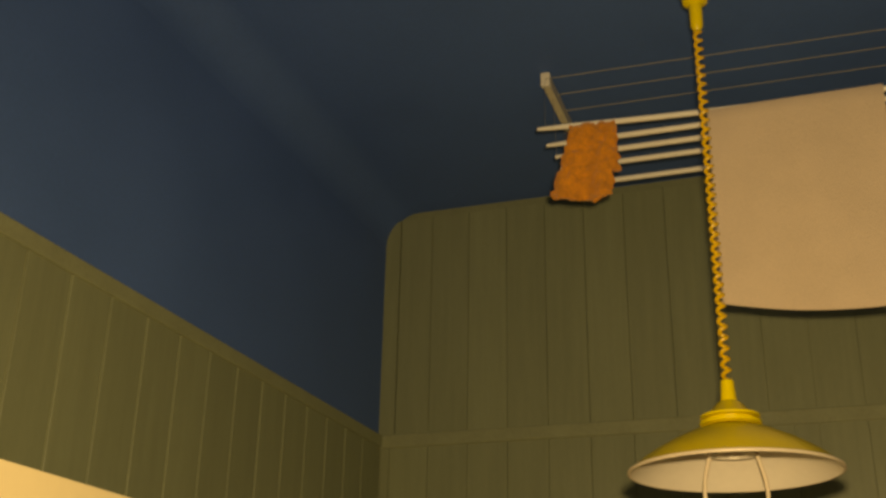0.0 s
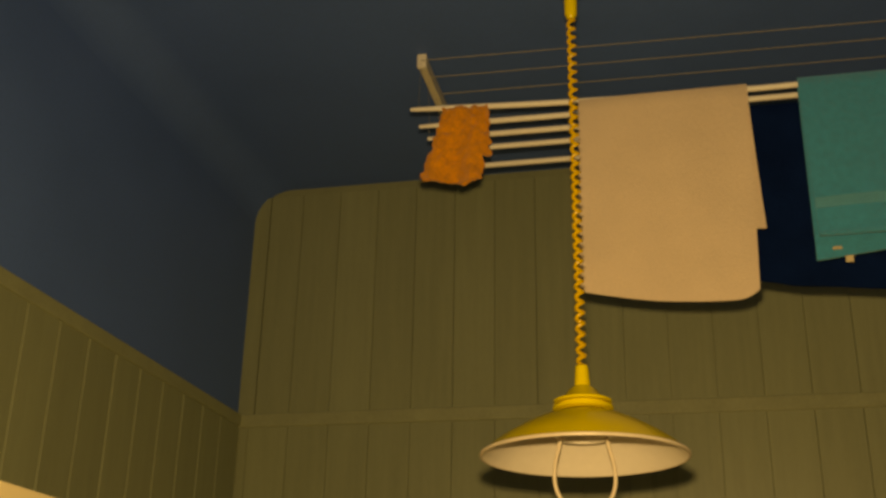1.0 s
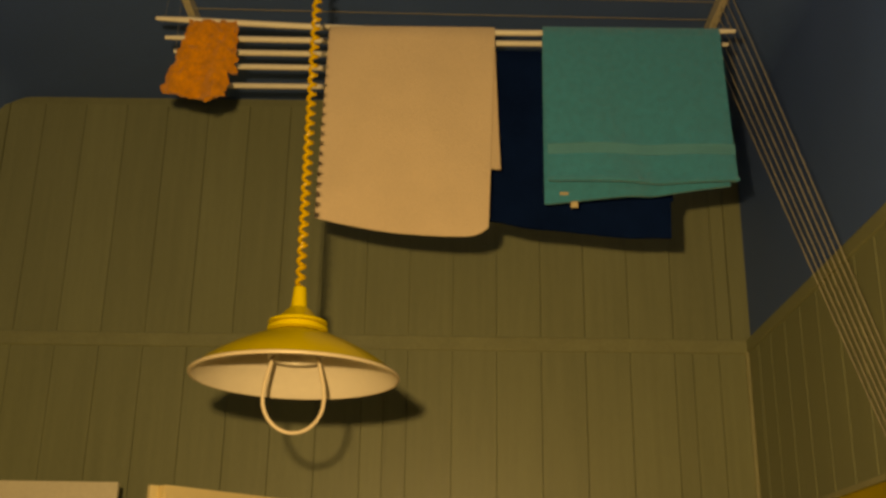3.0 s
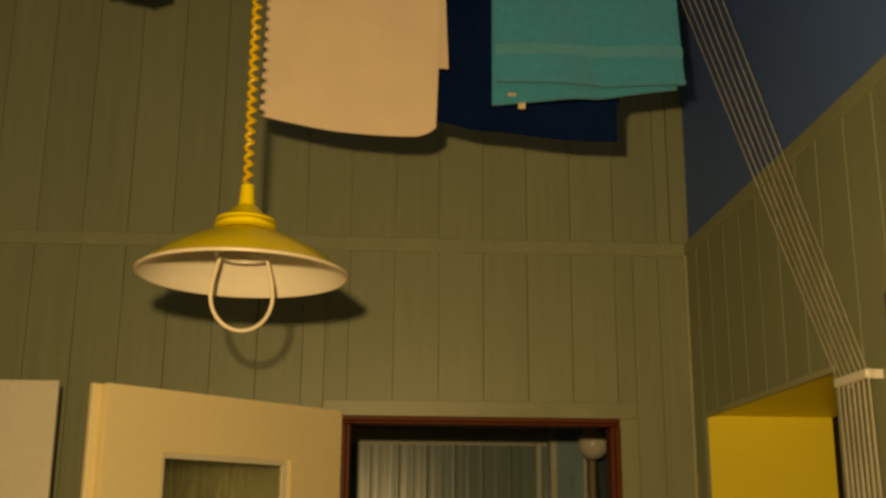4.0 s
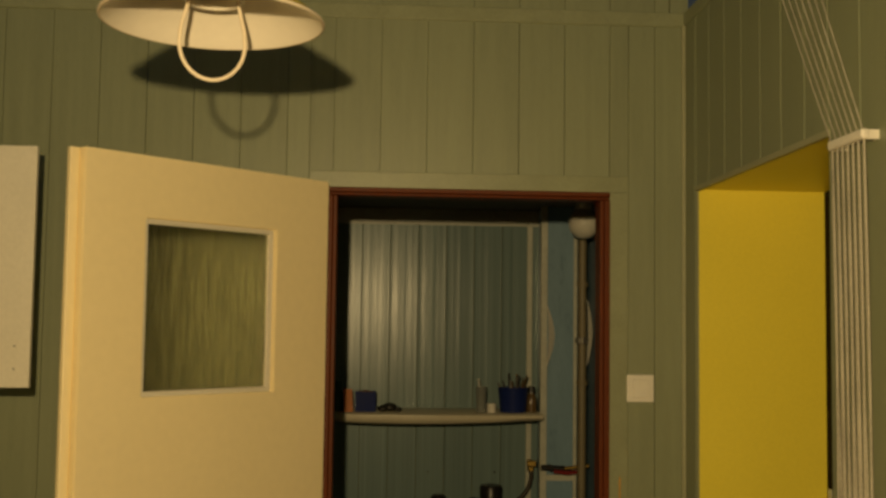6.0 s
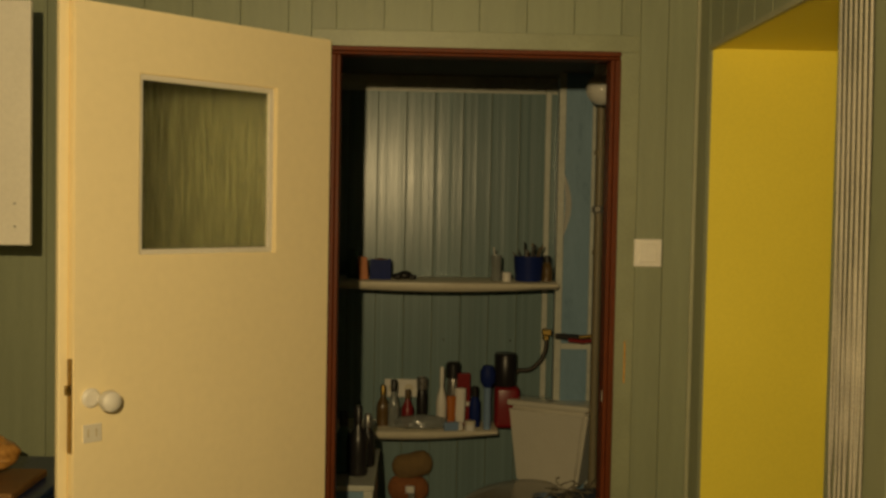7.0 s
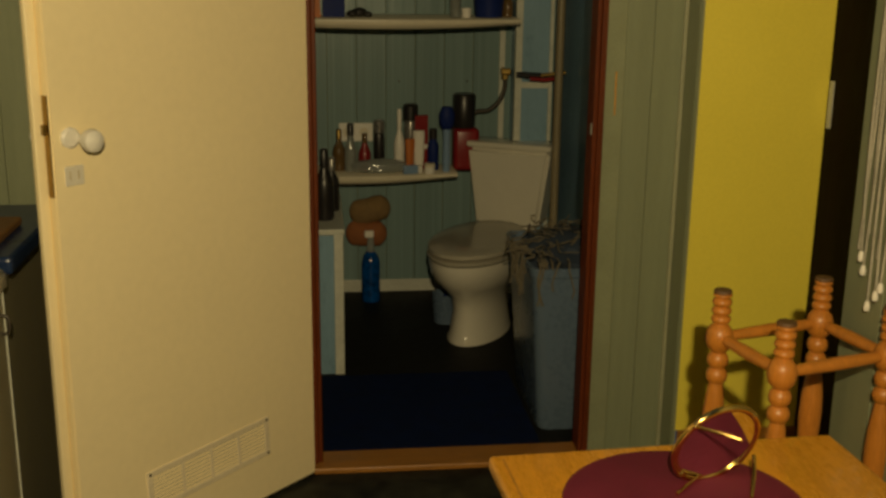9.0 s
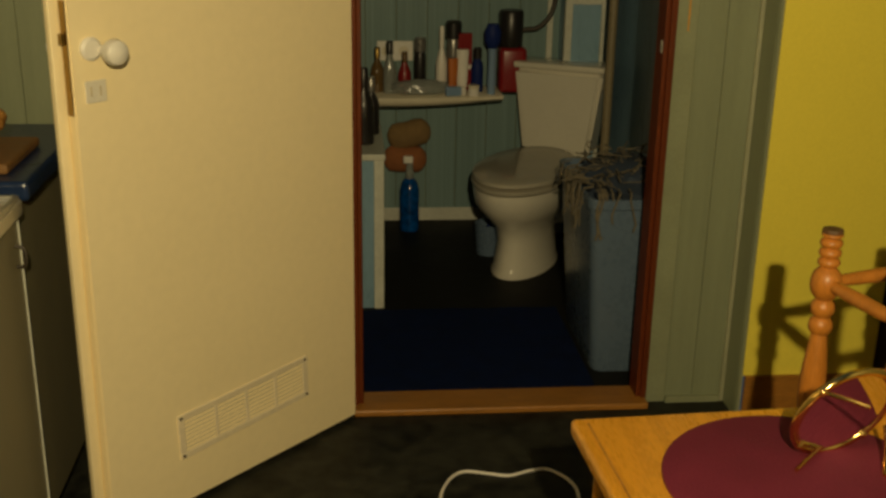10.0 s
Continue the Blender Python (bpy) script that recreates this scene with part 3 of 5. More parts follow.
# cords run from the bracket to the wall cleat and hang down
ends = (0.93, 0.972, 0.925, 0.905, 0.876, 0.94, 0.965)
for i in range(7):
    f = i / 6
    ya = 2.655 + 0.145 * f
    start = (BRACKET_R, 3.20 + 0.26 * f, 3.462)
    mid = (1.852, ya, 2.052)
    part("pull_cord", tube([start, mid], 0.0014, 5), M_cord_light, rack)
    wob = 0.006 * math.sin(i * 2.3)
    part("hanging_cord", tube(arc([mid, (1.858, ya + 0.002, 1.7), (1.864, ya + 0.010 + wob, 1.2), (1.866, ya + 0.012 - wob, ends[i] + 0.02)], 5), 0.0026, 6), M_cord_light, rack)
    part("hanging_cord", tube(arc([mid, (1.860, ya + 0.012, 1.75), (1.868, ya + 0.016 - wob, 1.3), (1.868, ya + 0.018 + wob, 0.99 + 0.02 * (i % 3))], 5), 0.0024, 6), M_cord_light, rack)
    part("cord_bead", lathe([(0, 0.016), (0.004, 0.012), (0.0065, 0.002), (0.0055, -0.006), (0, -0.009)], 10, (1.866, ya + 0.012 - wob, ends[i] + 0.012)), M_plastic, rack, smooth=True)
cleat = part("cleat", boxed(1.844, 1.862, 2.648, 2.808, 2.040, 2.060, bevel=0.005), M_plastic, rack, "white wall cleat for the cords")
for y in (2.66, 2.80):
    part("cleat_arm", boxed(1.858, 1.884, y - 0.010, y + 0.010, 2.040, 2.058), M_plastic, cleat)


# ---- towels and cloths over the rods ----
def draped(name, top, bl, br, y, back, material_, label, category, waves=0.006, count=3.0, ragged=0.0, thick=0.004, seed=1, sag=0.0, flare=0.0, slip=0.0, lift=0.0, skew=1.0, rounding=0.0):
    """A cloth folded over a rod: top is (x0, x1, z) on the rod; bl and br are the lower corners (x, z)."""
    x0, x1, zt = top
    nu, nv = 26, 34
    bm = bmesh.new()
    grid = []
    for j in range(nv + 1):
        row = []
        t = j / nv
        for i in range(nu + 1):
            u = i / nu
            if t < 0.30:
                s = t / 0.30
                x = x0 + (x1 - x0) * u
                z = zt - back * (1 - lift * u ** 1.3) * (1 - s)
                yy = y + 0.012
                amp = (1 - s)
                x += slip * amp * u
            elif t < 0.38:
                a = math.pi * (t - 0.30) / 0.08
                x = x0 + (x1 - x0) * u
                z, yy, amp = zt + 0.011 * math.sin(a), y + 0.012 * math.cos(a), 0.0
            else:
                s = (t - 0.38) / 0.62
                xl, xr = x0 + (bl[0] - x0) * s ** 1.2, x1 + (br[0] - x1) * s ** 1.2
                x = xl + (xr - xl) * u
                zb = bl[1] + (br[1] - bl[1]) * u - sag * math.sin(math.pi * u ** skew) + rounding * max(0.0, (u - 0.86) / 0.14) ** 2.5
                z = zt + (zb - zt) * s
                yy, amp = y - 0.012, s
            n = noise.noise(Vector((x * 6 + seed, z * 3, seed * 1.7)))
            yy += amp * (waves * math.sin(2 * math.pi * count * u + 2.0 * n + seed) + waves * n)
            if t >= 0.38:
                yy -= flare * amp
            edge = ragged * (noise.noise(Vector((x * 60, z * 60, seed))) + 0.6 * noise.noise(Vector((x * 130, z * 130, seed))))
            if ragged:
                yy += edge * 0.8
                if i in (0, nu):
                    x += edge
                if j in (0, nv):
                    z += edge
            row.append(bm.verts.new((x, yy, z)))
        grid.append(row)
    for a, b in zip(grid, grid[1:]):
        for i in range(nu):
            bm.faces.new((a[i], a[i + 1], b[i + 1], b[i]))
    bmesh.ops.recalc_face_normals(bm, faces=bm.faces)
    bmesh.ops.solidify(bm, geom=list(bm.faces), thickness=thick)
    ob = mesh_object(name, bm, material_, smooth=True)
    return tagged(ob, label, category)


draped("wash_cloth", (0.272, 0.388, 3.172), (0.218, 2.985), (0.373, 2.968), 2.930, 0.13, M_orange, "fluffy orange microfibre wash cloth hung over a rod", "cloth", 0.010, 1.5, 0.009, 0.010, 3, 0.012)
draped("beige_towel", (0.618, 1.026, 3.160), (0.608, 2.660), (1.010, 2.612), 2.930, 0.37, M_beige_cloth, "plain beige cotton towel hung over a white rod", "towel", 0.010, 1.3, 0.0, 0.004, 5, 0.014, slip=0.013, skew=1.3, rounding=0.022)
teal = draped("teal_towel", (1.143, 1.578, 3.164), (1.150, 2.757), (1.590, 2.756), 2.930, 0.455, M_teal, "thick teal terry towel hung over a white rod", "towel", 0.007, 1.7, 0.0, 0.007, 8, 0.006, flare=0.012, lift=0.10)
bm = bmesh.new()
rows_ = []
for k in range(27):
    u = k / 26
    x = 1.1485 + (1.587 - 1.1485) * u
    n = noise.noise(Vector((x * 6 + 8, 2.832 * 3, 8 * 1.7)))
    yy = 2.918 + 0.78 * (0.007 * math.sin(2 * math.pi * 1.7 * u + 2.0 * n + 8) + 0.007 * n) - 0.0189
    rows_.append((bm.verts.new((x, yy, 2.820)), bm.verts.new((x, yy, 2.847))))
for a, b in zip(rows_, rows_[1:]):
    bm.faces.new((a[0], b[0], b[1], a[1]))
bmesh.ops.solidify(bm, geom=list(bm.faces), thickness=0.004)
part("woven_band", bm, M_teal_band, teal, "smooth woven teal band")
hem = []
for k in range(27):
    u = k / 26
    x = 1.150 + (1.590 - 1.150) * u
    z = 2.757 - 0.001 * u - 0.006 * math.sin(math.pi * u)
    n = noise.noise(Vector((x * 6 + 8, z * 3, 8 * 1.7)))
    hem.append((x, 2.918 + 0.007 * math.sin(2 * math.pi * 1.7 * u + 2.0 * n + 8) + 0.007 * n - 0.015, z + 0.003))
part("hem", tube(hem, 0.005, 8), M_teal, teal, "thick rolled hem", smooth=True)
part("frayed_label", boxed(1.178, 1.198, 2.9335, 2.9365, 2.729, 2.736), M_vent_line, teal, "frayed pale label")
part("care_tag", boxed(1.203, 1.220, 2.935, 2.937, 2.698, 2.722), M_vent_line, teal, "small white care label")
draped("navy_towel", (1.016, 1.470, 3.168), (1.018, 2.702), (1.457, 2.664), 3.058, 0.40, M_navy, "dark navy terry towel hung behind the others", "towel", 0.006, 1.8, 0.0, 0.006, 12, 0.008)

# ---- light switch ----
switch = thing("light_switch", pose(1.7385, 3.970, 1.490), "square white plastic light switch on green panelling", "light switch")
part("plate", boxed(-0.042, 0.042, -0.010, 0.0, -0.042, 0.042, bevel=0.004), M_plastic, switch)
part("rocker", boxed(-0.026, 0.026, -0.014, -0.009, -0.028, 0.028, bevel=0.003), M_plastic, switch)

# ---- calendar on the right wall ----
cal = thing("wall_calendar", pose(1.880, 2.600, 1.80), "wall calendar with a colourful picture and white page", "calendar")
part("backing", boxed(-0.006, -0.002, -0.30, 0.0, 0.0, 0.40), M_printolive, cal, "olive printed backing sheet")
picture = part("picture", boxed(-0.0085, -0.006, -0.298, -0.002, 0.232, 0.398), M_printblue, cal, "blue and red printed picture")
for a in ((-0.075, -0.012, 0.288, 0.350), (-0.16, -0.10, 0.25, 0.33), (-0.26, -0.19, 0.28, 0.38)):
    part("red_patch", boxed(-0.0092, -0.0085, *a), M_printred, picture)
for a in ((-0.06, -0.002, 0.262, 0.280), (-0.09, -0.02, 0.355, 0.390), (-0.20, -0.16, 0.24, 0.30)):
    part("white_patch", boxed(-0.0092, -0.0085, *a), M_paper, picture)
page = part("page", boxed(-0.009, -0.006, -0.298, -0.004, 0.066, 0.226), M_paper, cal, "white month page")
for k in range(5):
    part("printed_bar", boxed(-0.0096, -0.009, -0.27, -0.03, 0.086 + k * 0.026, 0.091 + k * 0.026), M_grey, page)
part("hanging_button", lathe([(0.014, 0.0), (0.014, 0.004), (0, 0.005)], 16), M_plastic, cal).matrix_basis = pose(-0.006, -0.028, 0.03, 0, -90, 0)

# ---- dark door plate in the passage ----
part("handle_plate", boxed(PX - 0.004, PX, PY1 - 0.040, PY1 - 0.018, 1.075, 1.21), M_wctrim, door_dark, "pale worn handle plate")

# ---- wall cupboards on the left wall ----
for y0, y1, tag in ((0.60, 1.36, 0), (1.365, 2.122, 1), (2.14, 2.593, 2)):
    cup = thing("wall_cupboard", pose(XL, y0, 1.467), "cream wall cupboard above the worktop", "wall cupboard", "wall cupboards")
    part("body", boxed(0.012, 0.350, 0.0, y1 - y0, 0.0, 0.636), M_door, cup)
    part("door", boxed(0.352, 0.378, 0.003, y1 - y0 - 0.003, 0.003, 0.634, bevel=0.002), M_door, cup)
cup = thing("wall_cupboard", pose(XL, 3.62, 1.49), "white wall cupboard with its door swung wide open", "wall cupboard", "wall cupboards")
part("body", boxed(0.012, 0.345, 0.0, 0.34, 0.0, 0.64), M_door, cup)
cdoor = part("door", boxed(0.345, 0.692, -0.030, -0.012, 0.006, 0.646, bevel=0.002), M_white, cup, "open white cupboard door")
for z in (0.055, 0.115):
    part("screw_hole", lathe([(0.003, 0), (0.0025, 0.0006), (0, 0.0006)], 10), M_grey, cdoor).matrix_basis = pose(0.652, -0.030, z, 90, 0, 0)
# grey filler painting the shade between the open door and the body
part("shade_gap", boxed(0.345, 0.350, -0.012, 0.0, 0.01, 0.64), M_grey, cup)

# ---- base units, sink and worktop on the left ----
unit = thing("sink_cabinet", pose(XL, 2.30, 0.0), "olive grey laminate sink cabinet with pale door edges", "cabinet")
part("carcass", boxed(0.014, 0.755, 0.0, 0.945, 0.08, 0.82), M_unit, unit)
part("plinth", boxed(0.014, 0.70, 0.0, 0.945, 0.0, 0.08), M_black, unit)
for y0, y1, hy in ((0.012, 0.322, 0.06), (0.328, 0.628, 0.600), (0.640, 0.940, 0.910)):
    d = part("door", boxed(0.757, 0.775, y0, y1, 0.09, 0.815, bevel=0.002), M_unit, unit)
    part("edge_band", boxed(0.758, 0.778, y1 - 0.001, y1 + 0.003, 0.09, 0.815), M_wctrim, d, "pale edge banding")
    part("handle", tube(arc([(0.775, hy, 0.770), (0.790, hy, 0.766), (0.794, hy, 0.748), (0.790, hy, 0.730), (0.775, hy, 0.726)], 5), 0.0034, 8), M_hose, d, "dark bow handle", smooth=True)
sink = thing("steel_sink", pose(XL, 2.30, 0.82), "stainless steel sink top with a bowl", "sink")
bm = bmesh.new()
for a in ((0.014, 0.785, 0.0, 0.12), (0.014, 0.785, 0.52, 0.955), (0.014, 0.16, 0.12, 0.52), (0.62, 0.785, 0.12, 0.52)):
    box(bm, *a, 0.002, 0.034, 0.004)
part("drainer", bm, M_steel, sink)
part("rim", tube([(0.04, 0.01, 0.036), (0.775, 0.01, 0.036), (0.775, 0.945, 0.036), (0.04, 0.945, 0.036)], 0.009, 8, closed=True), M_steel, sink, smooth=True)
part("bowl", lathe([(0.24, 0.030), (0.22, 0.0), (0.19, -0.12), (0.03, -0.14), (0, -0.14)], 28, (0.39, 0.32, 0), squash=(1, 0.9)), M_steel, sink, smooth=True)
for k in range(9):
    part("drain_ridge", tube([(0.10, 0.56 + k * 0.038, 0.034), (0.70, 0.56 + k * 0.038, 0.034)], 0.0045, 6), M_steel, sink)
base = thing("base_cabinet", pose(XL, 3.262, 0.0), "olive grey base cabinet under a dark blue worktop", "cabinet")
part("carcass", boxed(0.014, 0.735, 0.0, 0.45, 0.08, 0.835), M_unit, base)
part("plinth", boxed(0.014, 0.68, 0.0, 0.45, 0.0, 0.08), M_black, base)
d = part("door", boxed(0.737, 0.755, 0.004, 0.446, 0.09, 0.825, bevel=0.002), M_unit, base)
top = tagged(mesh_object("worktop", boxed(XL + 0.014, 0.122, 3.285, 3.84, 0.838, 0.880, bevel=0.010, seg=3), M_blue_top), "dark blue laminate worktop with a rounded edge", "worktop")
tagged(mesh_object("chopping_board", boxed(-0.36, 0.070, 3.34, 3.60, 0.8805, 0.902, bevel=0.006), M_board), "dark wooden chopping board on the blue worktop", "chopping board")
loaf = bmesh.new()
bmesh.ops.create_icosphere(loaf, subdivisions=4, radius=1)
for v in loaf.verts:
    n = noise.noise(v.co * 2.2) * 0.10 + noise.noise(v.co * 6) * 0.05
    p = v.co * (1 + n)
    v.co = (-0.135 + 0.155 * p.x, 3.52 + 0.080 * p.y, max(0.9025, 0.956 + 0.064 * p.z))
tagged(mesh_object("bread_bag", loaf, M_crust, smooth=True), "sliced bread loaf in a clear plastic bag", "bread")

# ---- table with placemat and mirror ----
table = thing("table", pose(1.124, 1.609, 0.0, 0, 0, 3.0), "pine table with a rounded edge and yellow varnish", "table")
part("tabletop", boxed(0.0, 0.614, 0.0, 0.880, 0.712, 0.739, bevel=0.008, seg=3), M_wood, table)
part("edge_groove", boxed(0.020, 0.023, 0.02, 0.860, 0.7388, 0.7396), M_oak, table)
for x in (0.05, 0.55):
    for y in (0.05, 0.81):
        part("leg", lathe([(0.024, 0.0), (0.026, 0.3), (0.030, 0.66), (0.030, 0.712)], 16, (x, y, 0)), M_wood, table, smooth=True)
part("apron", boxed(0.05, 0.55, 0.03, 0.05, 0.63, 0.712), M_wood, table)
part("apron", boxed(0.05, 0.55, 0.81, 0.83, 0.63, 0.712), M_wood, table)
mat_ = lathe([(0.0, 0.0045), (0.182, 0.0045), (0.186, 0.003), (0.187, 0.0005), (0, 0.0005)], 72, (1.350, 2.287, 0.7392))
tagged(mesh_object("placemat", mat_, M_purple, smooth=True), "round plum purple felt placemat on the table", "placemat")

mirror = thing("vanity_mirror", Matrix.Translation((1.414, 2.345, 0.812)), "round gold framed vanity mirror on a wire stand", "mirror")
eye_dir = (Vector((0.797, 0.827, 1.546)) - Vector((1.414, 2.345, 0.812))).normalized()
side = eye_dir.cross(Vector((0, 0, 1))).normalized() * -1
upd = side.cross(eye_dir).normalized() * -1
if upd.z < 0:
    upd = -upd
if side.x < 0:
    side = -side
normal = (0.55 * eye_dir + 0.835 * (0.68 * side - 0.73 * upd)).normalized()
turn = normal.to_track_quat("Z", "Y").to_matrix().to_4x4()
tilt = part("glass", lathe([(0, 0.002), (0.067, 0.002), (0.069, 0.0), (0.067, -0.004), (0, -0.004)], 48), M_mirror, mirror, "mirror glass", smooth=True)
tilt.matrix_basis = turn
ring = part("frame", tube([(0.073 * math.cos(2 * math.pi * k / 48), 0.073 * math.sin(2 * math.pi * k / 48), 0) for k in range(48)], 0.0058, 10, closed=True), M_gold, mirror, "gold metal frame", smooth=True)
ring.matrix_basis = turn
back = part("back", lathe([(0.068, -0.004), (0.060, -0.010), (0, -0.012)], 40), M_gold, mirror, smooth=True)
back.matrix_basis = turn
rim = [turn @ Vector((0.073 * math.cos(0.1 * k), 0.073 * math.sin(0.1 * k), 0)) for k in range(63)]
low = min(rim, key=lambda q: q.z)
FOOT = -0.0655
part("stand_leg", tube(arc([tuple(low), (low.x - 0.012, low.y - 0.010, FOOT + 0.004), (-0.070, -0.034, FOOT)], 6), 0.0030, 8), M_gold, mirror, "gold wire leg", smooth=True)
part("stand_leg", tube(arc([(0.066, 0.006, -0.026), (0.056, -0.024, -0.046), (0.041, -0.056, FOOT)], 6), 0.0034, 8), M_gold, mirror, "gold wire leg", smooth=True)
for k in (8, 24, 39, 55):
    o = bmesh.new()
    bmesh.ops.create_icosphere(o, subdivisions=2, radius=0.0066, matrix=Matrix.Translation((0.073 * math.cos(0.1 * k), 0.073 * math.sin(0.1 * k), 0.002)))
    part("ball", o, M_gold, ring, smooth=True)

# ---- two stools stacked seat to seat ----
A, B_, C = Vector((1.587, 2.800)), Vector((1.826, 2.868)), Vector((1.632, 2.604))
FEET = [A, B_, C, C + (B_ - A)]
MID = sum(FEET, Vector((0, 0))) / 4


def leg_profile(h):
    """A turned leg of height h from its foot upwards: beads, a ball for the rungs, beads, a long vase."""
    p = [(0.0175, 0.006), (0.0185, 0.012), (0.0130, 0.016)]
    z = 0.0165
    for _ in range(3):
        p += [(0.0130, z), (0.0180, z + 0.004), (0.0195, z + 0.009), (0.0180, z + 0.0135), (0.0130, z + 0.0172)]
        z += 0.0175
    p += [(0.0170, z + 0.004), (0.0240, z + 0.012), (0.0270, z + 0.024), (0.0270, z + 0.036), (0.0240, z + 0.048), (0.0170, z + 0.056), (0.0140, z + 0.059)]
    z += 0.060
    for _ in range(2):
        p += [(0.0135, z), (0.0195, z + 0.007), (0.0212, z + 0.016), (0.0195, z + 0.025), (0.0135, z + 0.032)]
        z += 0.033
    p += [(0.0145, z + 0.004), (0.0215, z + 0.06), (0.0235, z + 0.10), (0.0190, h - 0.03), (0.0165, h)]
    return p


def stool(name, flip, label):
    st = thing(name, pose(MID.x, MID.y, 0.92 if flip else 0.0, 180 if flip else 0, 0, 0), label, "stool", "stacked wooden stools")
    seat_h = 0.445
    yaw = math.degrees(math.atan2((B_ - A).y, (B_ - A).x)) * (-1 if flip else 1)
    seat = part("seat", boxed(-0.130, 0.130, -0.125, 0.125, seat_h - 0.020, seat_h + 0.014, bevel=0.010, seg=3), M_oak, st, "brown wooden seat")
    seat.matrix_basis = pose(0, 0, 0, 0, 0, yaw)
    places = []
    for f in FEET:
        q = f - MID
        q = Vector((q.x, -q.y)) if flip else q
        places.append(q)
        h = seat_h - 0.018
        prof = leg_profile(h)
        leg = part("leg", lathe([(0, prof[0][1])] + prof, 18, (q.x, q.y, 0.0)), M_turned, st, "turned beech leg", smooth=True)
        part("rubber_foot", lathe([(0, 0.0), (0.0170, 0.0005), (0.0182, 0.004), (0.0178, 0.0075)], 16, (q.x, q.y, 0.0)), M_rubber, leg, "brown rubber foot")
    zr = 0.098
    for i, j in ((0, 1), (0, 2), (1, 3), (2, 3)):
        a, b = places[i], places[j]
        part("rung", tube([(*a, zr), (*(a + (b - a) * 0.3), zr), (*(a + (b - a) * 0.5), zr), (*(a + (b - a) * 0.7), zr), (*b, zr)], [0.0095, 0.0122, 0.0132, 0.0122, 0.0095], 12), M_turned, st, smooth=True)
    return st


stool("stool", False, "orange beech stool with turned legs under another stool")
stool("stool", True, "orange beech stool turned upside down on another stool")

# ---- white cable on the floor ----
cable = arc([(1.12, 3.05, 0.004), (1.00, 3.30, 0.004), (0.985, 3.44, 0.004), (1.010, 3.54, 0.004), (1.056, 3.592, 0.004), (1.120, 3.580, 0.004), (1.175, 3.566, 0.004), (1.235, 3.588, 0.004), (1.285, 3.588, 0.004), (1.328, 3.53, 0.004), (1.335, 3.45, 0.004), (1.30, 3.30, 0.004), (1.33, 3.0, 0.004)], 7)
tagged(mesh_object("cable", tube(cable, 0.0042, 8), M_plastic, smooth=True), "white electric cable looped on the dark floor", "cable")
tagged(mesh_object("skirting_strip", boxed(DX1 + 0.06, XR - 0.024, YF - 0.022, YF - 0.0105, 0.0, 0.020), M_green_trim), "short green skirting strip", "skirting", kind="structure")
tagged(mesh_object("skirting_strip", boxed(XL + 0.02, DX0 - 0.06, YF - 0.022, YF - 0.0105, 0.0, 0.04), M_wctrim), "pale skirting strip along green panelling", "skirting", kind="structure")

# ---- washroom: pipe boxing and fittings ----
boxing = thing("pipe_boxing", pose(0, 0, 0), "boxed-in pipe column faced with blue panel and pale trims", "pipe boxing", kind="structure")
part("column", boxed(1.690, 1.832, 5.585, WY1 - 0.009, 0.004, WTOP), M_wcside, boxing)
part("corner_trim", boxed(1.672, 1.702, 5.572, 5.602, 0.004, WTOP, bevel=0.003), M_wctrim, boxing, "pale corner trim")
part("corner_trim", boxed(1.822, 1.838, 5.574, 5.602, 0.004, WTOP, bevel=0.003), M_wctrim, boxing, "pale corner trim")
part("wall_trim", boxed(1.636, 1.662, WY1 - 0.022, WY1 - 0.009, 0.085, WTOP - 0.03, bevel=0.003), M_wctrim, boxing, "pale corner trim")
part("cross_trim", boxed(1.702, 1.822, 5.576, 5.586, 0.985, 1.010), M_wctrim, boxing)


def bowed(x0, x1, yback, yfront, bow, z0, z1, belly=0.016):
    """A shelf with a bowed front and a fascia that is deeper and rounder in the middle."""
    bm = bmesh.new()
    n = 20
    rows_ = []
    for k in range(n + 1):
        u = k / n
        x, swell = x0 + (x1 - x0) * u, math.sin(math.pi * u)
        yf, zb = yfront + bow * (1 - swell), z0 - belly * swell
        prof_ = [(yback, z0), (yback, z1), (yf + 0.006, z1), (yf + 0.001, z1 - 0.004), (yf, z1 - 0.5 * (z1 - zb)), (yf + 0.005, zb + 0.010), (yf + 0.022, zb), (yf + 0.05, z0)]
        rows_.append([bm.verts.new((x, y, z)) for y, z in prof_])
    for a, b in zip(rows_, rows_[1:]):
        for k in range(len(a)):
            j = (k + 1) % len(a)
            bm.faces.new((a[k], a[j], b[j], b[k]))
    bm.faces.new(rows_[0][::-1])
    bm.faces.new(rows_[-1])
    return bm


tagged(mesh_object("wall_shelf", bowed(WX0 + 0.01, 1.668, WY1 - 0.0095, 5.40, 0.04, 1.262, 1.288), M_shelf, True), "cream wall shelf with a gently bowed front", "shelf", "washroom shelves")
tagged(mesh_object("wall_shelf", bowed(WX0 + 0.01, 1.425, WY1 - 0.0095, 5.52, 0.04, 0.588, 0.612), M_shelf, True), "cream lower wall shelf crowded with toiletries", "shelf", "washroom shelves")


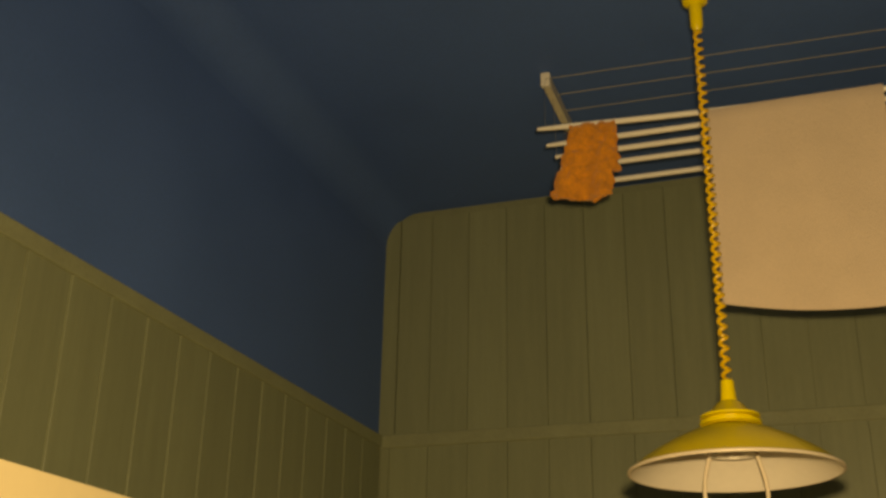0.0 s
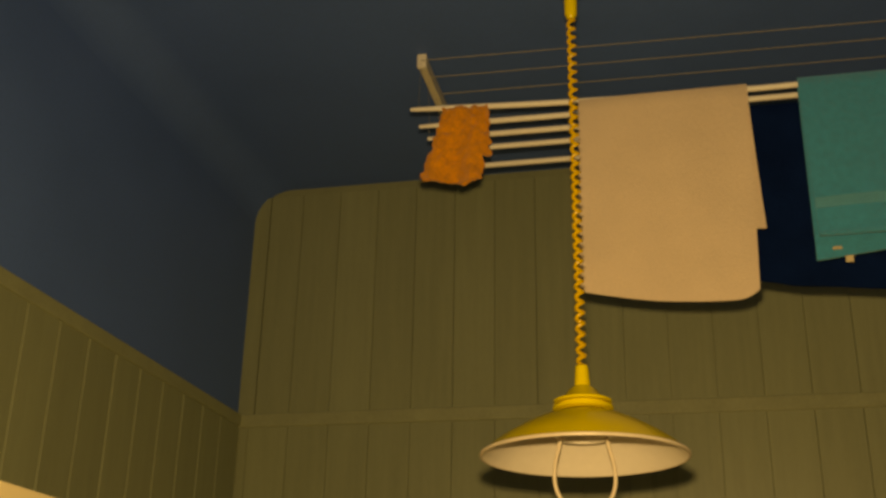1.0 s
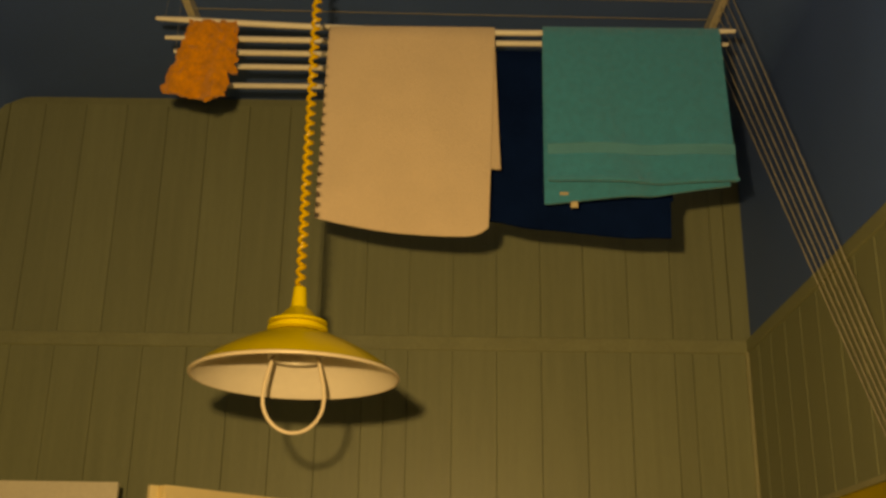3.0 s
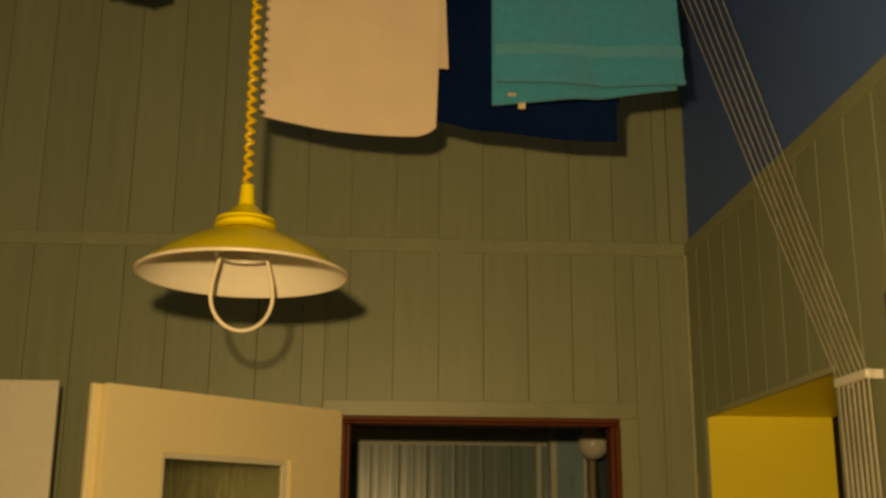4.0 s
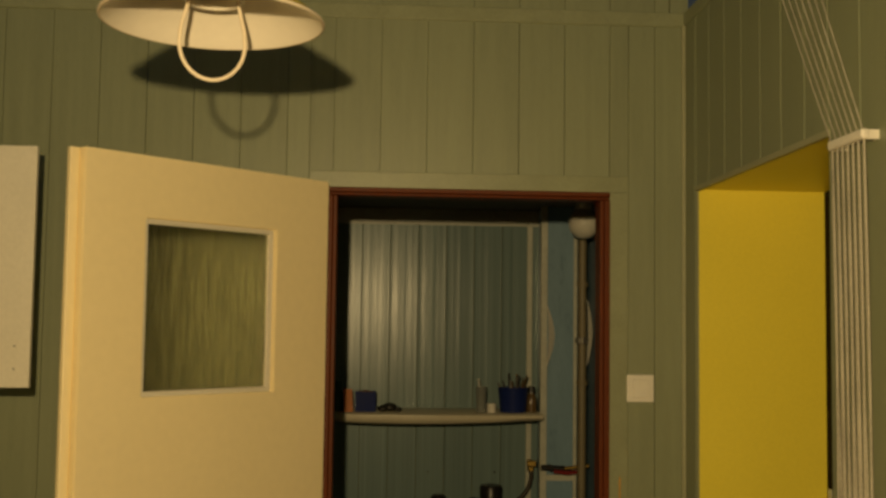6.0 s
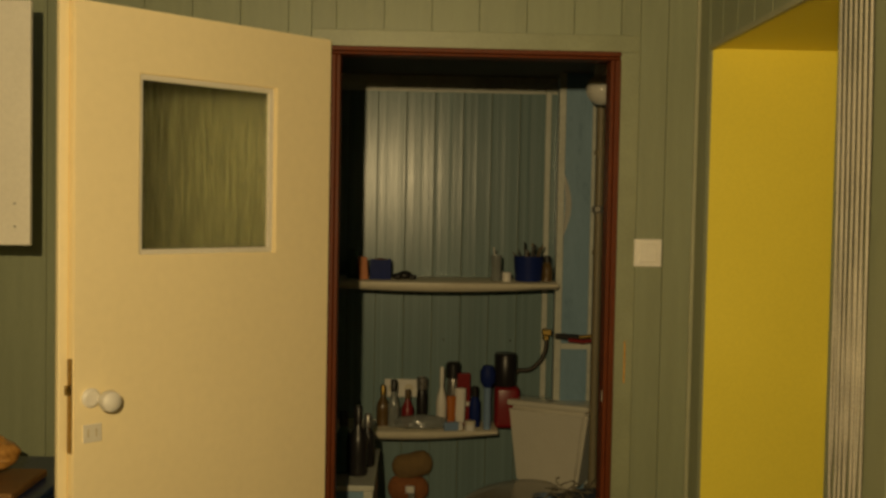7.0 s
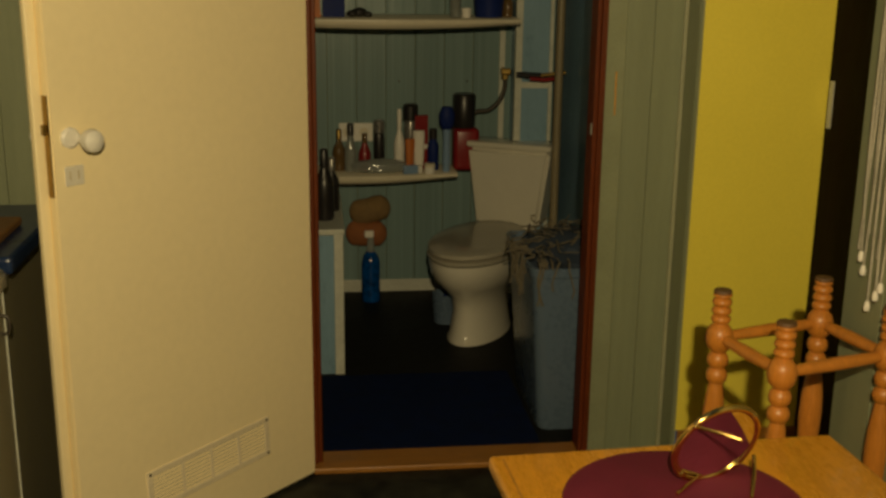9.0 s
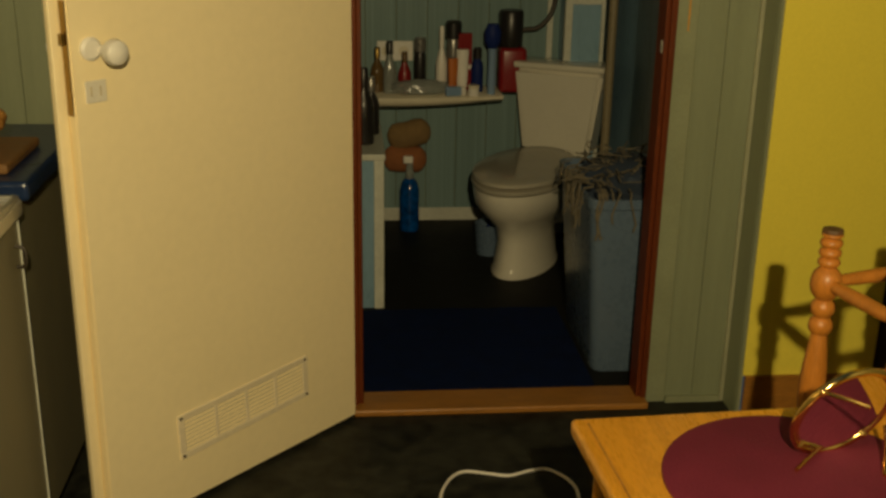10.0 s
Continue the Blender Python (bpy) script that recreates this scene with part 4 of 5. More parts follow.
def flask(name, x, y, z, r, h, neck, mat_body, mat_cap, label, category, squash=(1, 1), shoulder=0.7, cap_h=0.25):
    """A bottle: body with shoulders, and a cap."""
    t = thing(name, pose(x, y, z), label, category)
    hb = h * (1 - cap_h)
    part("body", lathe([(0, 0), (r * 0.92, 0), (r, 0.006), (r, hb * shoulder), (r * 0.85, hb * (shoulder + 0.12)), (neck, hb * 0.97), (neck, hb)], 20, squash=squash), mat_body, t, smooth=True)
    part("cap", lathe([(neck * 1.25, hb), (neck * 1.25, h * 0.97), (neck * 0.9, h), (0, h)], 16, squash=squash), mat_cap, t, smooth=True)
    return t


S2, S1 = 0.6125, 1.2885
flask("perfume_bottle", 0.905, 5.66, S2, 0.030, 0.185, 0.010, M_brownglass, M_brass, "brown glass perfume bottle with gold cap", "bottle", shoulder=0.6)
flask("perfume_bottle", 0.955, 5.63, S2, 0.026, 0.215, 0.012, M_clear, M_black, "clear scent bottle with black cap", "bottle", shoulder=0.55)
flask("perfume_bottle", 1.018, 5.64, S2, 0.028, 0.170, 0.010, M_redplastic, M_brownglass, "small red bottle with dark cap", "bottle", shoulder=0.6)
flask("deodorant_can", 1.083, 5.66, S2, 0.025, 0.225, 0.020, M_black, M_grey, "black deodorant can with silver top", "can", shoulder=0.85)
flask("lotion_bottle", 1.172, 5.64, S2, 0.024, 0.275, 0.008, M_plastic, M_plastic, "white plastic bottle with a nozzle", "bottle", shoulder=0.6, cap_h=0.3)
flask("hair_spray", 1.226, 5.70, S2, 0.030, 0.290, 0.028, M_grey, M_black, "dark metallic hair spray can", "can", shoulder=0.85)
pack = thing("red_pack", pose(1.272, 5.69, S2, 0, 0, 8), "dark red cardboard pack", "box")
part("carton", boxed(-0.030, 0.030, -0.015, 0.015, 0, 0.240, bevel=0.002), M_redplastic, pack)
part("printed_band", boxed(-0.031, 0.031, -0.016, 0.016, 0.09, 0.11), M_paper, pack)
tb = thing("cream_tube", pose(1.255, 5.60, S2, 0, 0, -5), "white and orange cream tube standing on its cap", "tube")
part("tube_body", lathe([(0.020, 0.03), (0.022, 0.06), (0.026, 0.17), (0.0255, 0.185), (0, 0.185)], 18, squash=(1, 0.55)), M_plastic, tb, smooth=True)
part("tube_cap", lathe([(0, 0), (0.017, 0), (0.017, 0.03), (0, 0.03)], 16), M_orangepl, tb)
tb2 = thing("cream_tube", pose(1.215, 5.59, S2, 0, 0, 10), "orange cream tube standing on its cap", "tube")
part("tube_body", lathe([(0.016, 0.03), (0.018, 0.06), (0.022, 0.14), (0.0215, 0.150), (0, 0.150)], 18, squash=(1, 0.5)), M_orangepl, tb2, smooth=True)
part("tube_cap", lathe([(0, 0), (0.014, 0), (0.014, 0.03), (0, 0.03)], 16), M_plastic, tb2)
flask("shampoo_bottle", 1.325, 5.66, S2, 0.026, 0.185, 0.014, M_navyplastic, M_black, "dark blue shampoo bottle", "bottle", shoulder=0.75)
br = thing("hair_brush", pose(1.378, 5.60, S2), "light blue handled hair brush standing upright", "brush")
part("brush_handle", lathe([(0, 0), (0.016, 0.0), (0.018, 0.05), (0.016, 0.13), (0.018, 0.19)], 16), M_lightblue, br, smooth=True)
part("brush_head", lathe([(0.018, 0.19), (0.034, 0.215), (0.036, 0.260), (0.022, 0.290), (0, 0.292)], 18, squash=(1, 0.8)), M_navyplastic, br, smooth=True)
hd = thing("hair_dryer", pose(1.468, 5.66, S2), "dark red hair dryer with black nozzle", "hair dryer")
part("barrel", boxed(-0.055, 0.060, -0.05, 0.05, 0.0, 0.190, bevel=0.020, seg=3), M_redplastic, hd, smooth=True)
part("nozzle", lathe([(0.045, 0.188), (0.050, 0.200), (0.052, 0.330), (0.046, 0.340), (0, 0.336)], 24, (-0.006, 0, 0)), M_black, hd, smooth=True)
bag = bmesh.new()
bmesh.ops.create_icosphere(bag, subdivisions=4, radius=1)
for v in bag.verts:
    n = noise.noise(v.co * 4) * 0.16
    p = v.co * (1 + n)
    v.co = (1.08 + 0.125 * p.x, 5.585 + 0.040 * p.y, max(S2 + 0.0008, S2 + 0.030 + 0.034 * p.z))
tagged(mesh_object("plastic_bag", bag, M_clear, smooth=True), "crumpled clear plastic bag of small toiletries", "bag")
pk = thing("blue_packet", pose(1.215, 5.555, S2, 0, 0, 12), "small blue and white packet", "packet")
part("wrapper", boxed(-0.034, 0.034, -0.014, 0.014, 0, 0.040, bevel=0.008), M_lightblue, pk)
part("white_end", boxed(0.030, 0.052, -0.013, 0.013, 0.002, 0.038, bevel=0.006), M_paper, pk)
jar = thing("cream_jar", pose(1.300, 5.565, S2), "small white cream jar with a lid", "jar")
part("body", lathe([(0, 0), (0.022, 0), (0.023, 0.03), (0, 0.03)], 18), M_plastic, jar)
part("lid", lathe([(0.0235, 0.030), (0.0235, 0.044), (0, 0.045)], 18), M_shelf, jar)

sock = thing("wall_socket", pose(0.985, WY1 - 0.0095, 0.763), "double white wall socket on the panelling", "socket")
part("plate", boxed(-0.077, 0.077, -0.012, 0, -0.042, 0.042, bevel=0.004), M_plastic, sock)
for dx in (-0.037, 0.037):
    part("outlet", lathe([(0.021, 0.012), (0.019, 0.0125), (0.017, 0.0122), (0, 0.0122)], 20), M_shelf, sock).matrix_basis = pose(dx, 0, 0, 90, 0, 0)
for x in (1.181, 1.492):
    tagged(mesh_object("wall_screw", lathe([(0.005, 0), (0.004, 0.003), (0, 0.0035)], 10), M_black), "dark screw head in the pale panelling", "screw", "wall screws").matrix_basis = pose(x, WY1 - 0.0092, 0.992, 90, 0, 0)

# upper shelf
flask("green_bottle", 0.765, 5.58, S1, 0.030, 0.13, 0.016, M_greenpl, M_greenpl, "squat green plastic bottle", "bottle")
w = thing("orange_wedge", pose(0.815, 5.52, S1, 0, 0, 6), "folded orange card on the shelf", "card")
part("card", outline([(-0.020, 0.0), (0.018, 0.0), (0.012, 0.098), (-0.026, 0.100)], -0.010, 0.012), M_orangepl, w)
bx = thing("storage_box", pose(0.888, 5.55, S1), "small open navy blue plastic box", "box")
bm = bmesh.new()
for a in ((-0.046, 0.046, -0.04, 0.04, 0, 0.004), (-0.046, -0.042, -0.04, 0.04, 0.004, 0.088), (0.042, 0.046, -0.04, 0.04, 0.004, 0.088), (-0.042, 0.042, -0.04, -0.036, 0.004, 0.088), (-0.042, 0.042, 0.036, 0.04, 0.004, 0.088)):
    box(bm, *a)
part("tub", bm, M_navyplastic, bx)
part("cloth_inside", lathe([(0, 0.094), (0.030, 0.088), (0.040, 0.07)], 14), M_rust, bx)
for x, y, r in ((0.965, 5.53, 0.019), (0.995, 5.55, 0.025), (1.030, 5.53, 0.015)):
    o = bmesh.new()
    bmesh.ops.create_icosphere(o, subdivisions=3, radius=1)
    for v in o.verts:
        p = v.co * (1 + 0.18 * noise.noise(v.co * 3 + Vector((x * 9, 0, 0))))
        v.co = (x + r * 1.3 * p.x, y + r * p.y, max(S1 + 0.0006, S1 + r * 0.75 + r * 0.8 * p.z))
    tagged(mesh_object("hair_clip", o, M_black, smooth=True), "small dark hair clip on the shelf", "hair clip", "hair clips")
gl = thing("drinking_glass", pose(1.400, 5.53, S1), "clear drinking glass with a brush in it", "glass")
part("tumbler", lathe([(0, 0.002), (0.021, 0.002), (0.025, 0.115), (0.023, 0.115), (0.019, 0.008), (0, 0.008)], 24), M_clear, gl, smooth=True)
part("brush_stick", tube([(0.005, 0, 0.01), (-0.012, 0.004, 0.15)], 0.0035, 8), M_plastic, gl)
jr = thing("cream_jar", pose(1.448, 5.54, S1), "small white jar with lid", "jar")
part("body", lathe([(0, 0), (0.020, 0), (0.021, 0.028), (0, 0.028)], 18), M_plastic, jr)
part("lid", lathe([(0.0215, 0.028), (0.0215, 0.040), (0, 0.041)], 18), M_plastic, jr)
cup = thing("pencil_cup", pose(1.545, 5.55, S1), "navy blue cup full of pencils and brushes", "cup")
part("cup_body", lathe([(0, 0.002), (0.058, 0.002), (0.067, 0.112), (0.064, 0.112), (0.056, 0.008), (0, 0.008)], 28), M_navyplastic, cup, smooth=True)
rnd = random.Random(4)
for k in range(13):
    a = rnd.uniform(0, 6.28)
    r0, r1 = rnd.uniform(0.0, 0.03), rnd.uniform(0.03, 0.075)
    part("pencil", tube([(r0 * math.cos(a), r0 * math.sin(a), 0.012), (r1 * math.cos(a), r1 * math.sin(a), rnd.uniform(0.13, 0.175))], rnd.uniform(0.003, 0.0045), 6), rnd.choice((M_black, M_black, M_grey, M_brownglass, M_wctrim)), cup)
flask("dark_bottle", 1.632, 5.58, S1, 0.024, 0.115, 0.014, M_brownglass, M_black, "small dark bottle at the shelf end", "bottle")

# water valve, hose and red-handled tap
valve = thing("water_valve", pose(1.652, WY1 - 0.0225, 1.045), "brass water valve with a flexible hose", "valve")
part("valve_body", tube([(0, 0, 0), (0, -0.075, 0)], 0.013, 12), M_brass, valve)
part("valve_knob", boxed(-0.022, 0.022, -0.095, -0.070, -0.014, 0.014, bevel=0.005), M_brass, valve)
part("nut", lathe([(0.016, 0), (0.016, 0.018)], 6, (0, -0.055, -0.036)), M_brass, valve)
part("hose", tube(arc([(0, -0.055, -0.02), (0.002, -0.055, -0.07), (-0.02, -0.055, -0.13), (-0.07, -0.06, -0.175), (-0.13, -0.06, -0.185), (-0.17, -0.07, -0.24)], 6), 0.0105, 10), M_hose, valve, "dark flexible hose", smooth=True)
tool = thing("shut_off_tap", pose(1.715, 5.571, 1.045), "shut-off tap with a red lever", "tap")
part("tap_body", tube([(0, 0, 0), (0, -0.05, 0)], 0.015, 12), M_black, tool)
part("spout", tube([(-0.045, -0.045, 0.004), (0.06, -0.045, 0.0)], 0.013, 12), M_black, tool)
part("lever", tube([(0.01, -0.058, -0.012), (0.075, -0.058, -0.018), (0.145, -0.056, -0.010)], [0.009, 0.010, 0.008], 10), M_redplastic, tool, "red plastic lever", smooth=True)
part("outlet", tube([(0.06, -0.045, 0.0), (0.17, -0.04, 0.012)], 0.009, 10), M_brass, tool)

pipe = thing("riser_pipe", pose(1.832, 5.42, 0.0), "brown painted pipe coming down from the ceiling", "pipe")
part("pipe", tube([(0, 0, 0.004), (0, 0, WTOP)], 0.018, 14), M_pipe, pipe, smooth=True)
for z in (1.42, 1.85):
    part("clip", lathe([(0.025, 0), (0.025, 0.02)], 14, (0, 0, z)), M_pipe, pipe)
globe = thing("globe_lamp", pose(1.800, 5.22, 2.112), "unlit opal glass globe lamp", "lamp")
part("globe", lathe([(0.025, 0.060)] + [(0.066 * math.sin(a), 0.066 * math.cos(a)) for a in [0.4 + k * (math.pi - 0.4) / 16 for k in range(17)]], 28), M_opal, globe, smooth=True)
part("fitting", lathe([(0.034, 0.058), (0.036, 0.075), (0.030, 0.104), (0, 0.104)], 20), M_plastic, globe)

# a pale strip curling loose, and a flat pale crescent beside the pipe


def crescent(x, y, z0, z1, bulge, width):
    outer_, inner_ = [], []
    for k in range(15):
        u = k / 14
        swell = math.sin(math.pi * u)
        z = z0 + (z1 - z0) * u
        outer_.append((x + bulge * swell, y - 0.010 * swell, z))
        inner_.append((x + (bulge - width) * swell, y - 0.002 * swell, z))
    bm_ = bmesh.new()
    va, vb = [bm_.verts.new(q) for q in outer_], [bm_.verts.new((q[0] - 0.0004, q[1], q[2])) for q in inner_]
    for k in range(14):
        bm_.faces.new((va[k], va[k + 1], vb[k + 1], vb[k]))
    bmesh.ops.solidify(bm_, geom=list(bm_.faces), thickness=0.0015)
    return bm_


strip = thing("plastic_strip", pose(0, 0, 0), "pale plastic strip curling loose from the pipe boxing", "plastic strip")
part("strip", crescent(1.699, 5.5715, 1.490, 1.775, 0.034, 0.026), M_plastic, strip, smooth=True)
part("pale_crescent", crescent(0.020, -0.006, 1.50, 1.80, 0.024, 0.020), M_plastic, pipe, "thin pale crescent beside the pipe", smooth=True)
part("union_nut", lathe([(0.026, 1.60), (0.030, 1.604), (0.030, 1.626), (0.026, 1.63)], 8), M_grey, pipe, "grey metal union")

# toilet, set at an angle in the corner
toilet = thing("toilet", pose(1.634, 5.495, 0.004, 0, 0, 151.9), "white ceramic toilet with a closed grey-white lid", "toilet")


def loft(sections, seg=36, power=2.0):
    """sections: (z, centre y, half length, half width), joined upwards."""
    bm = bmesh.new()
    rings = []
    for z, cy, hl, hw in sections:
        ring_ = []
        for k in range(seg):
            a = 2 * math.pi * k / seg
            c, s = math.cos(a), math.sin(a)
            x = hw * math.copysign(abs(c) ** (2 / power), c)
            y = cy + hl * math.copysign(abs(s) ** (2 / power), s)
            ring_.append(bm.verts.new((x, y, z)))
        rings.append(ring_)
    for a, b in zip(rings, rings[1:]):
        for k in range(seg):
            bm.faces.new((a[k], a[(k + 1) % seg], b[(k + 1) % seg], b[k]))
    bm.faces.new(rings[0][::-1])
    bm.faces.new(rings[-1])
    return bm


part("bowl", loft([(0.0, 0.320, 0.235, 0.118), (0.012, 0.320, 0.235, 0.118), (0.03, 0.320, 0.225, 0.108), (0.13, 0.315, 0.210, 0.098), (0.195, 0.320, 0.225, 0.106), (0.240, 0.340, 0.260, 0.142), (0.290, 0.350, 0.300, 0.172), (0.340, 0.354, 0.316, 0.184), (0.362, 0.354, 0.316, 0.185)]), M_ceramic, toilet, smooth=True)
part("seat", loft([(0.368, 0.356, 0.316, 0.186), (0.373, 0.356, 0.320, 0.190), (0.381, 0.356, 0.320, 0.190), (0.385, 0.356, 0.310, 0.180)]), M_lid, toilet, "white plastic seat", smooth=True)
part("lid", loft([(0.392, 0.354, 0.310, 0.180), (0.396, 0.354, 0.318, 0.189), (0.409, 0.354, 0.316, 0.188), (0.417, 0.351, 0.300, 0.174), (0.419, 0.348, 0.22, 0.11)]), M_lid, toilet, "closed plastic lid", smooth=True)
bm = boxed(-0.19, 0.19, -0.165, -0.004, 0.372, 0.722)
for v in bm.verts:
    if v.co.z < 0.5:
        v.co.x *= 0.75
bmesh.ops.bevel(bm, geom=list(bm.edges), offset=0.018, segments=3, affect="EDGES")
part("cistern", bm, M_ceramic, toilet, smooth=True)
part("cistern_lid", boxed(-0.193, 0.193, -0.168, -0.001, 0.7225, 0.748, bevel=0.008, seg=3), M_ceramic, toilet, smooth=True)
part("flush_button", lathe([(0.020, 0.748), (0.020, 0.753), (0, 0.754)], 20, (0, -0.085, 0)), M_chrome, toilet, "chrome flush button")
part("seat_bridge", boxed(-0.115, 0.115, -0.12, 0.10, 0.28, 0.371, bevel=0.02, seg=3), M_ceramic, toilet, smooth=True)
part("waste_pipe", tube(arc([(-0.05, 0.20, 0.17), (-0.160, 0.17, 0.20), (-0.205, 0.11, 0.16), (-0.195, 0.06, 0.07), (-0.16, 0.04, 0.0)], 6), 0.040, 16), M_plastic, toilet, "white plastic waste pipe", smooth=True)
part("supply_hose", tube(arc([(-0.185, -0.06, 0.66), (-0.205, -0.05, 0.55), (-0.19, -0.06, 0.42), (-0.15, -0.08, 0.25), (-0.17, -0.1, 0.1)], 6), 0.006, 8), M_grey, toilet, "thin grey supply hose", smooth=True)
part("supply_nut", lathe([(0.012, 0), (0.012, 0.02)], 8, (-0.188, -0.06, 0.655)), M_chrome, toilet)

holder = thing("brush_holder", pose(1.350, 5.33, 0.004), "pale blue plastic toilet brush holder", "brush holder")
part("pot", lathe([(0, 0), (0.050, 0), (0.060, 0.13), (0.057, 0.13), (0.048, 0.006), (0, 0.006)], 24), M_bin, holder, smooth=True)
part("brush_head", lathe([(0, 0.02), (0.03, 0.03), (0.03, 0.10), (0.008, 0.12), (0.006, 0.15), (0, 0.15)], 14), M_navyplastic, holder)

# laundry bin with cloth and pale fringe
bin_ = thing("laundry_bin", pose(1.695, 4.385, 0.004), "blue-grey plastic bin piled with cloth and pale fringe", "bin")


def rounded(z, hx, hy, r, bm, seg=6):
    ring_ = []
    for qx, qy, a0 in ((1, 1, 0), (-1, 1, 90), (-1, -1, 180), (1, -1, 270)):
        for k in range(seg + 1):
            a = radians(a0 + 90 * k / seg)
            ring_.append(bm.verts.new((qx * (hx - r) + r * math.cos(a), qy * (hy - r) + r * math.sin(a), z)))
    return ring_


bm = bmesh.new()
rings = [rounded(z, hx, hy, r, bm) for z, hx, hy, r in ((0.0, 0.165, 0.210, 0.035), (0.012, 0.170, 0.215, 0.035), (0.54, 0.206, 0.247, 0.035), (0.545, 0.214, 0.255, 0.04), (0.575, 0.216, 0.257, 0.04), (0.575, 0.206, 0.247, 0.034), (0.45, 0.196, 0.237, 0.034))]
for a, b in zip(rings, rings[1:]):
    for k in range(len(a)):
        bm.faces.new((a[k], a[(k + 1) % len(a)], b[(k + 1) % len(a)], b[k]))
bm.faces.new(rings[0][::-1])
bm.faces.new(rings[-1])
part("tub", bm, M_bin, bin_, smooth=True)
heap = bmesh.new()
bmesh.ops.create_icosphere(heap, subdivisions=4, radius=1)
for v in heap.verts:
    p = v.co * (1 + 0.25 * noise.noise(v.co * 2.5) + 0.08 * noise.noise(v.co * 7))
    v.co = (0.185 * p.x, 0.215 * p.y, 0.555 + 0.075 * p.z)
part("cloth", heap, M_bin_rim, bin_, "crumpled dark cloth", smooth=True)
rnd = random.Random(11)
fr = bmesh.new()
for k in range(120):
    x, y = rnd.uniform(-0.20, 0.15), rnd.uniform(-0.22, 0.17)
    z = 0.605 + rnd.uniform(0, 0.03)
    pts = [Vector((x, y, z))]
    d = Vector((rnd.uniform(-1, 1), rnd.uniform(-1, 1), rnd.uniform(-0.2, 0.25))).normalized()
    for s in range(6):
        d = (d + Vector((rnd.uniform(-0.6, 0.6), rnd.uniform(-0.6, 0.6), rnd.uniform(-0.45, 0.25)))).normalized()
        pts.append(pts[-1] + d * 0.016)
        if abs(pts[-1].x) < 0.20 and abs(pts[-1].y) < 0.24:
            pts[-1].z = min(max(pts[-1].z, 0.600), 0.650)
    tube(pts, rnd.uniform(0.0014, 0.0034), 5, fr)
for k in range(30):
    if k % 3:
        x, y = -0.222, rnd.uniform(-0.22, 0.12)
        out = Vector((-0.012, 0, 0))
    else:
        x, y = rnd.uniform(-0.22, 0.05), -0.263
        out = Vector((0, -0.012, 0))
    pts = [Vector((x, y, 0.605)) - out * 2, Vector((x, y, 0.60)) + out * 0.4]
    for s in range(rnd.randint(1, 6)):
        pts.append(pts[-1] + Vector((rnd.uniform(-0.008, 0.008), rnd.uniform(-0.006, 0.006), -0.024)))
    tube(pts, rnd.uniform(0.0018, 0.0038), 5, fr)
part("fringe", fr, M_straw, bin_, "tangled pale fringe", smooth=True)

# bath mat
bm = bmesh.new()
n1, n2 = 40, 36
g = [[bm.verts.new((0.812 + 0.70 * i / n1, 4.048 + 0.652 * j / n2, 0.010 + 0.003 * noise.noise(Vector((i * 0.35, j * 0.35, 2))))) for i in range(n1 + 1)] for j in range(n2 + 1)]
for a, b in zip(g, g[1:]):
    for i in range(n1):
        bm.faces.new((a[i], a[i + 1], b[i + 1], b[i]))
bmesh.ops.recalc_face_normals(bm, faces=bm.faces)
bmesh.ops.solidify(bm, geom=list(bm.faces), thickness=0.004)
tagged(mesh_object("bath_mat", bm, M_mat, smooth=True), "navy blue bath mat on the dark floor", "bath mat")

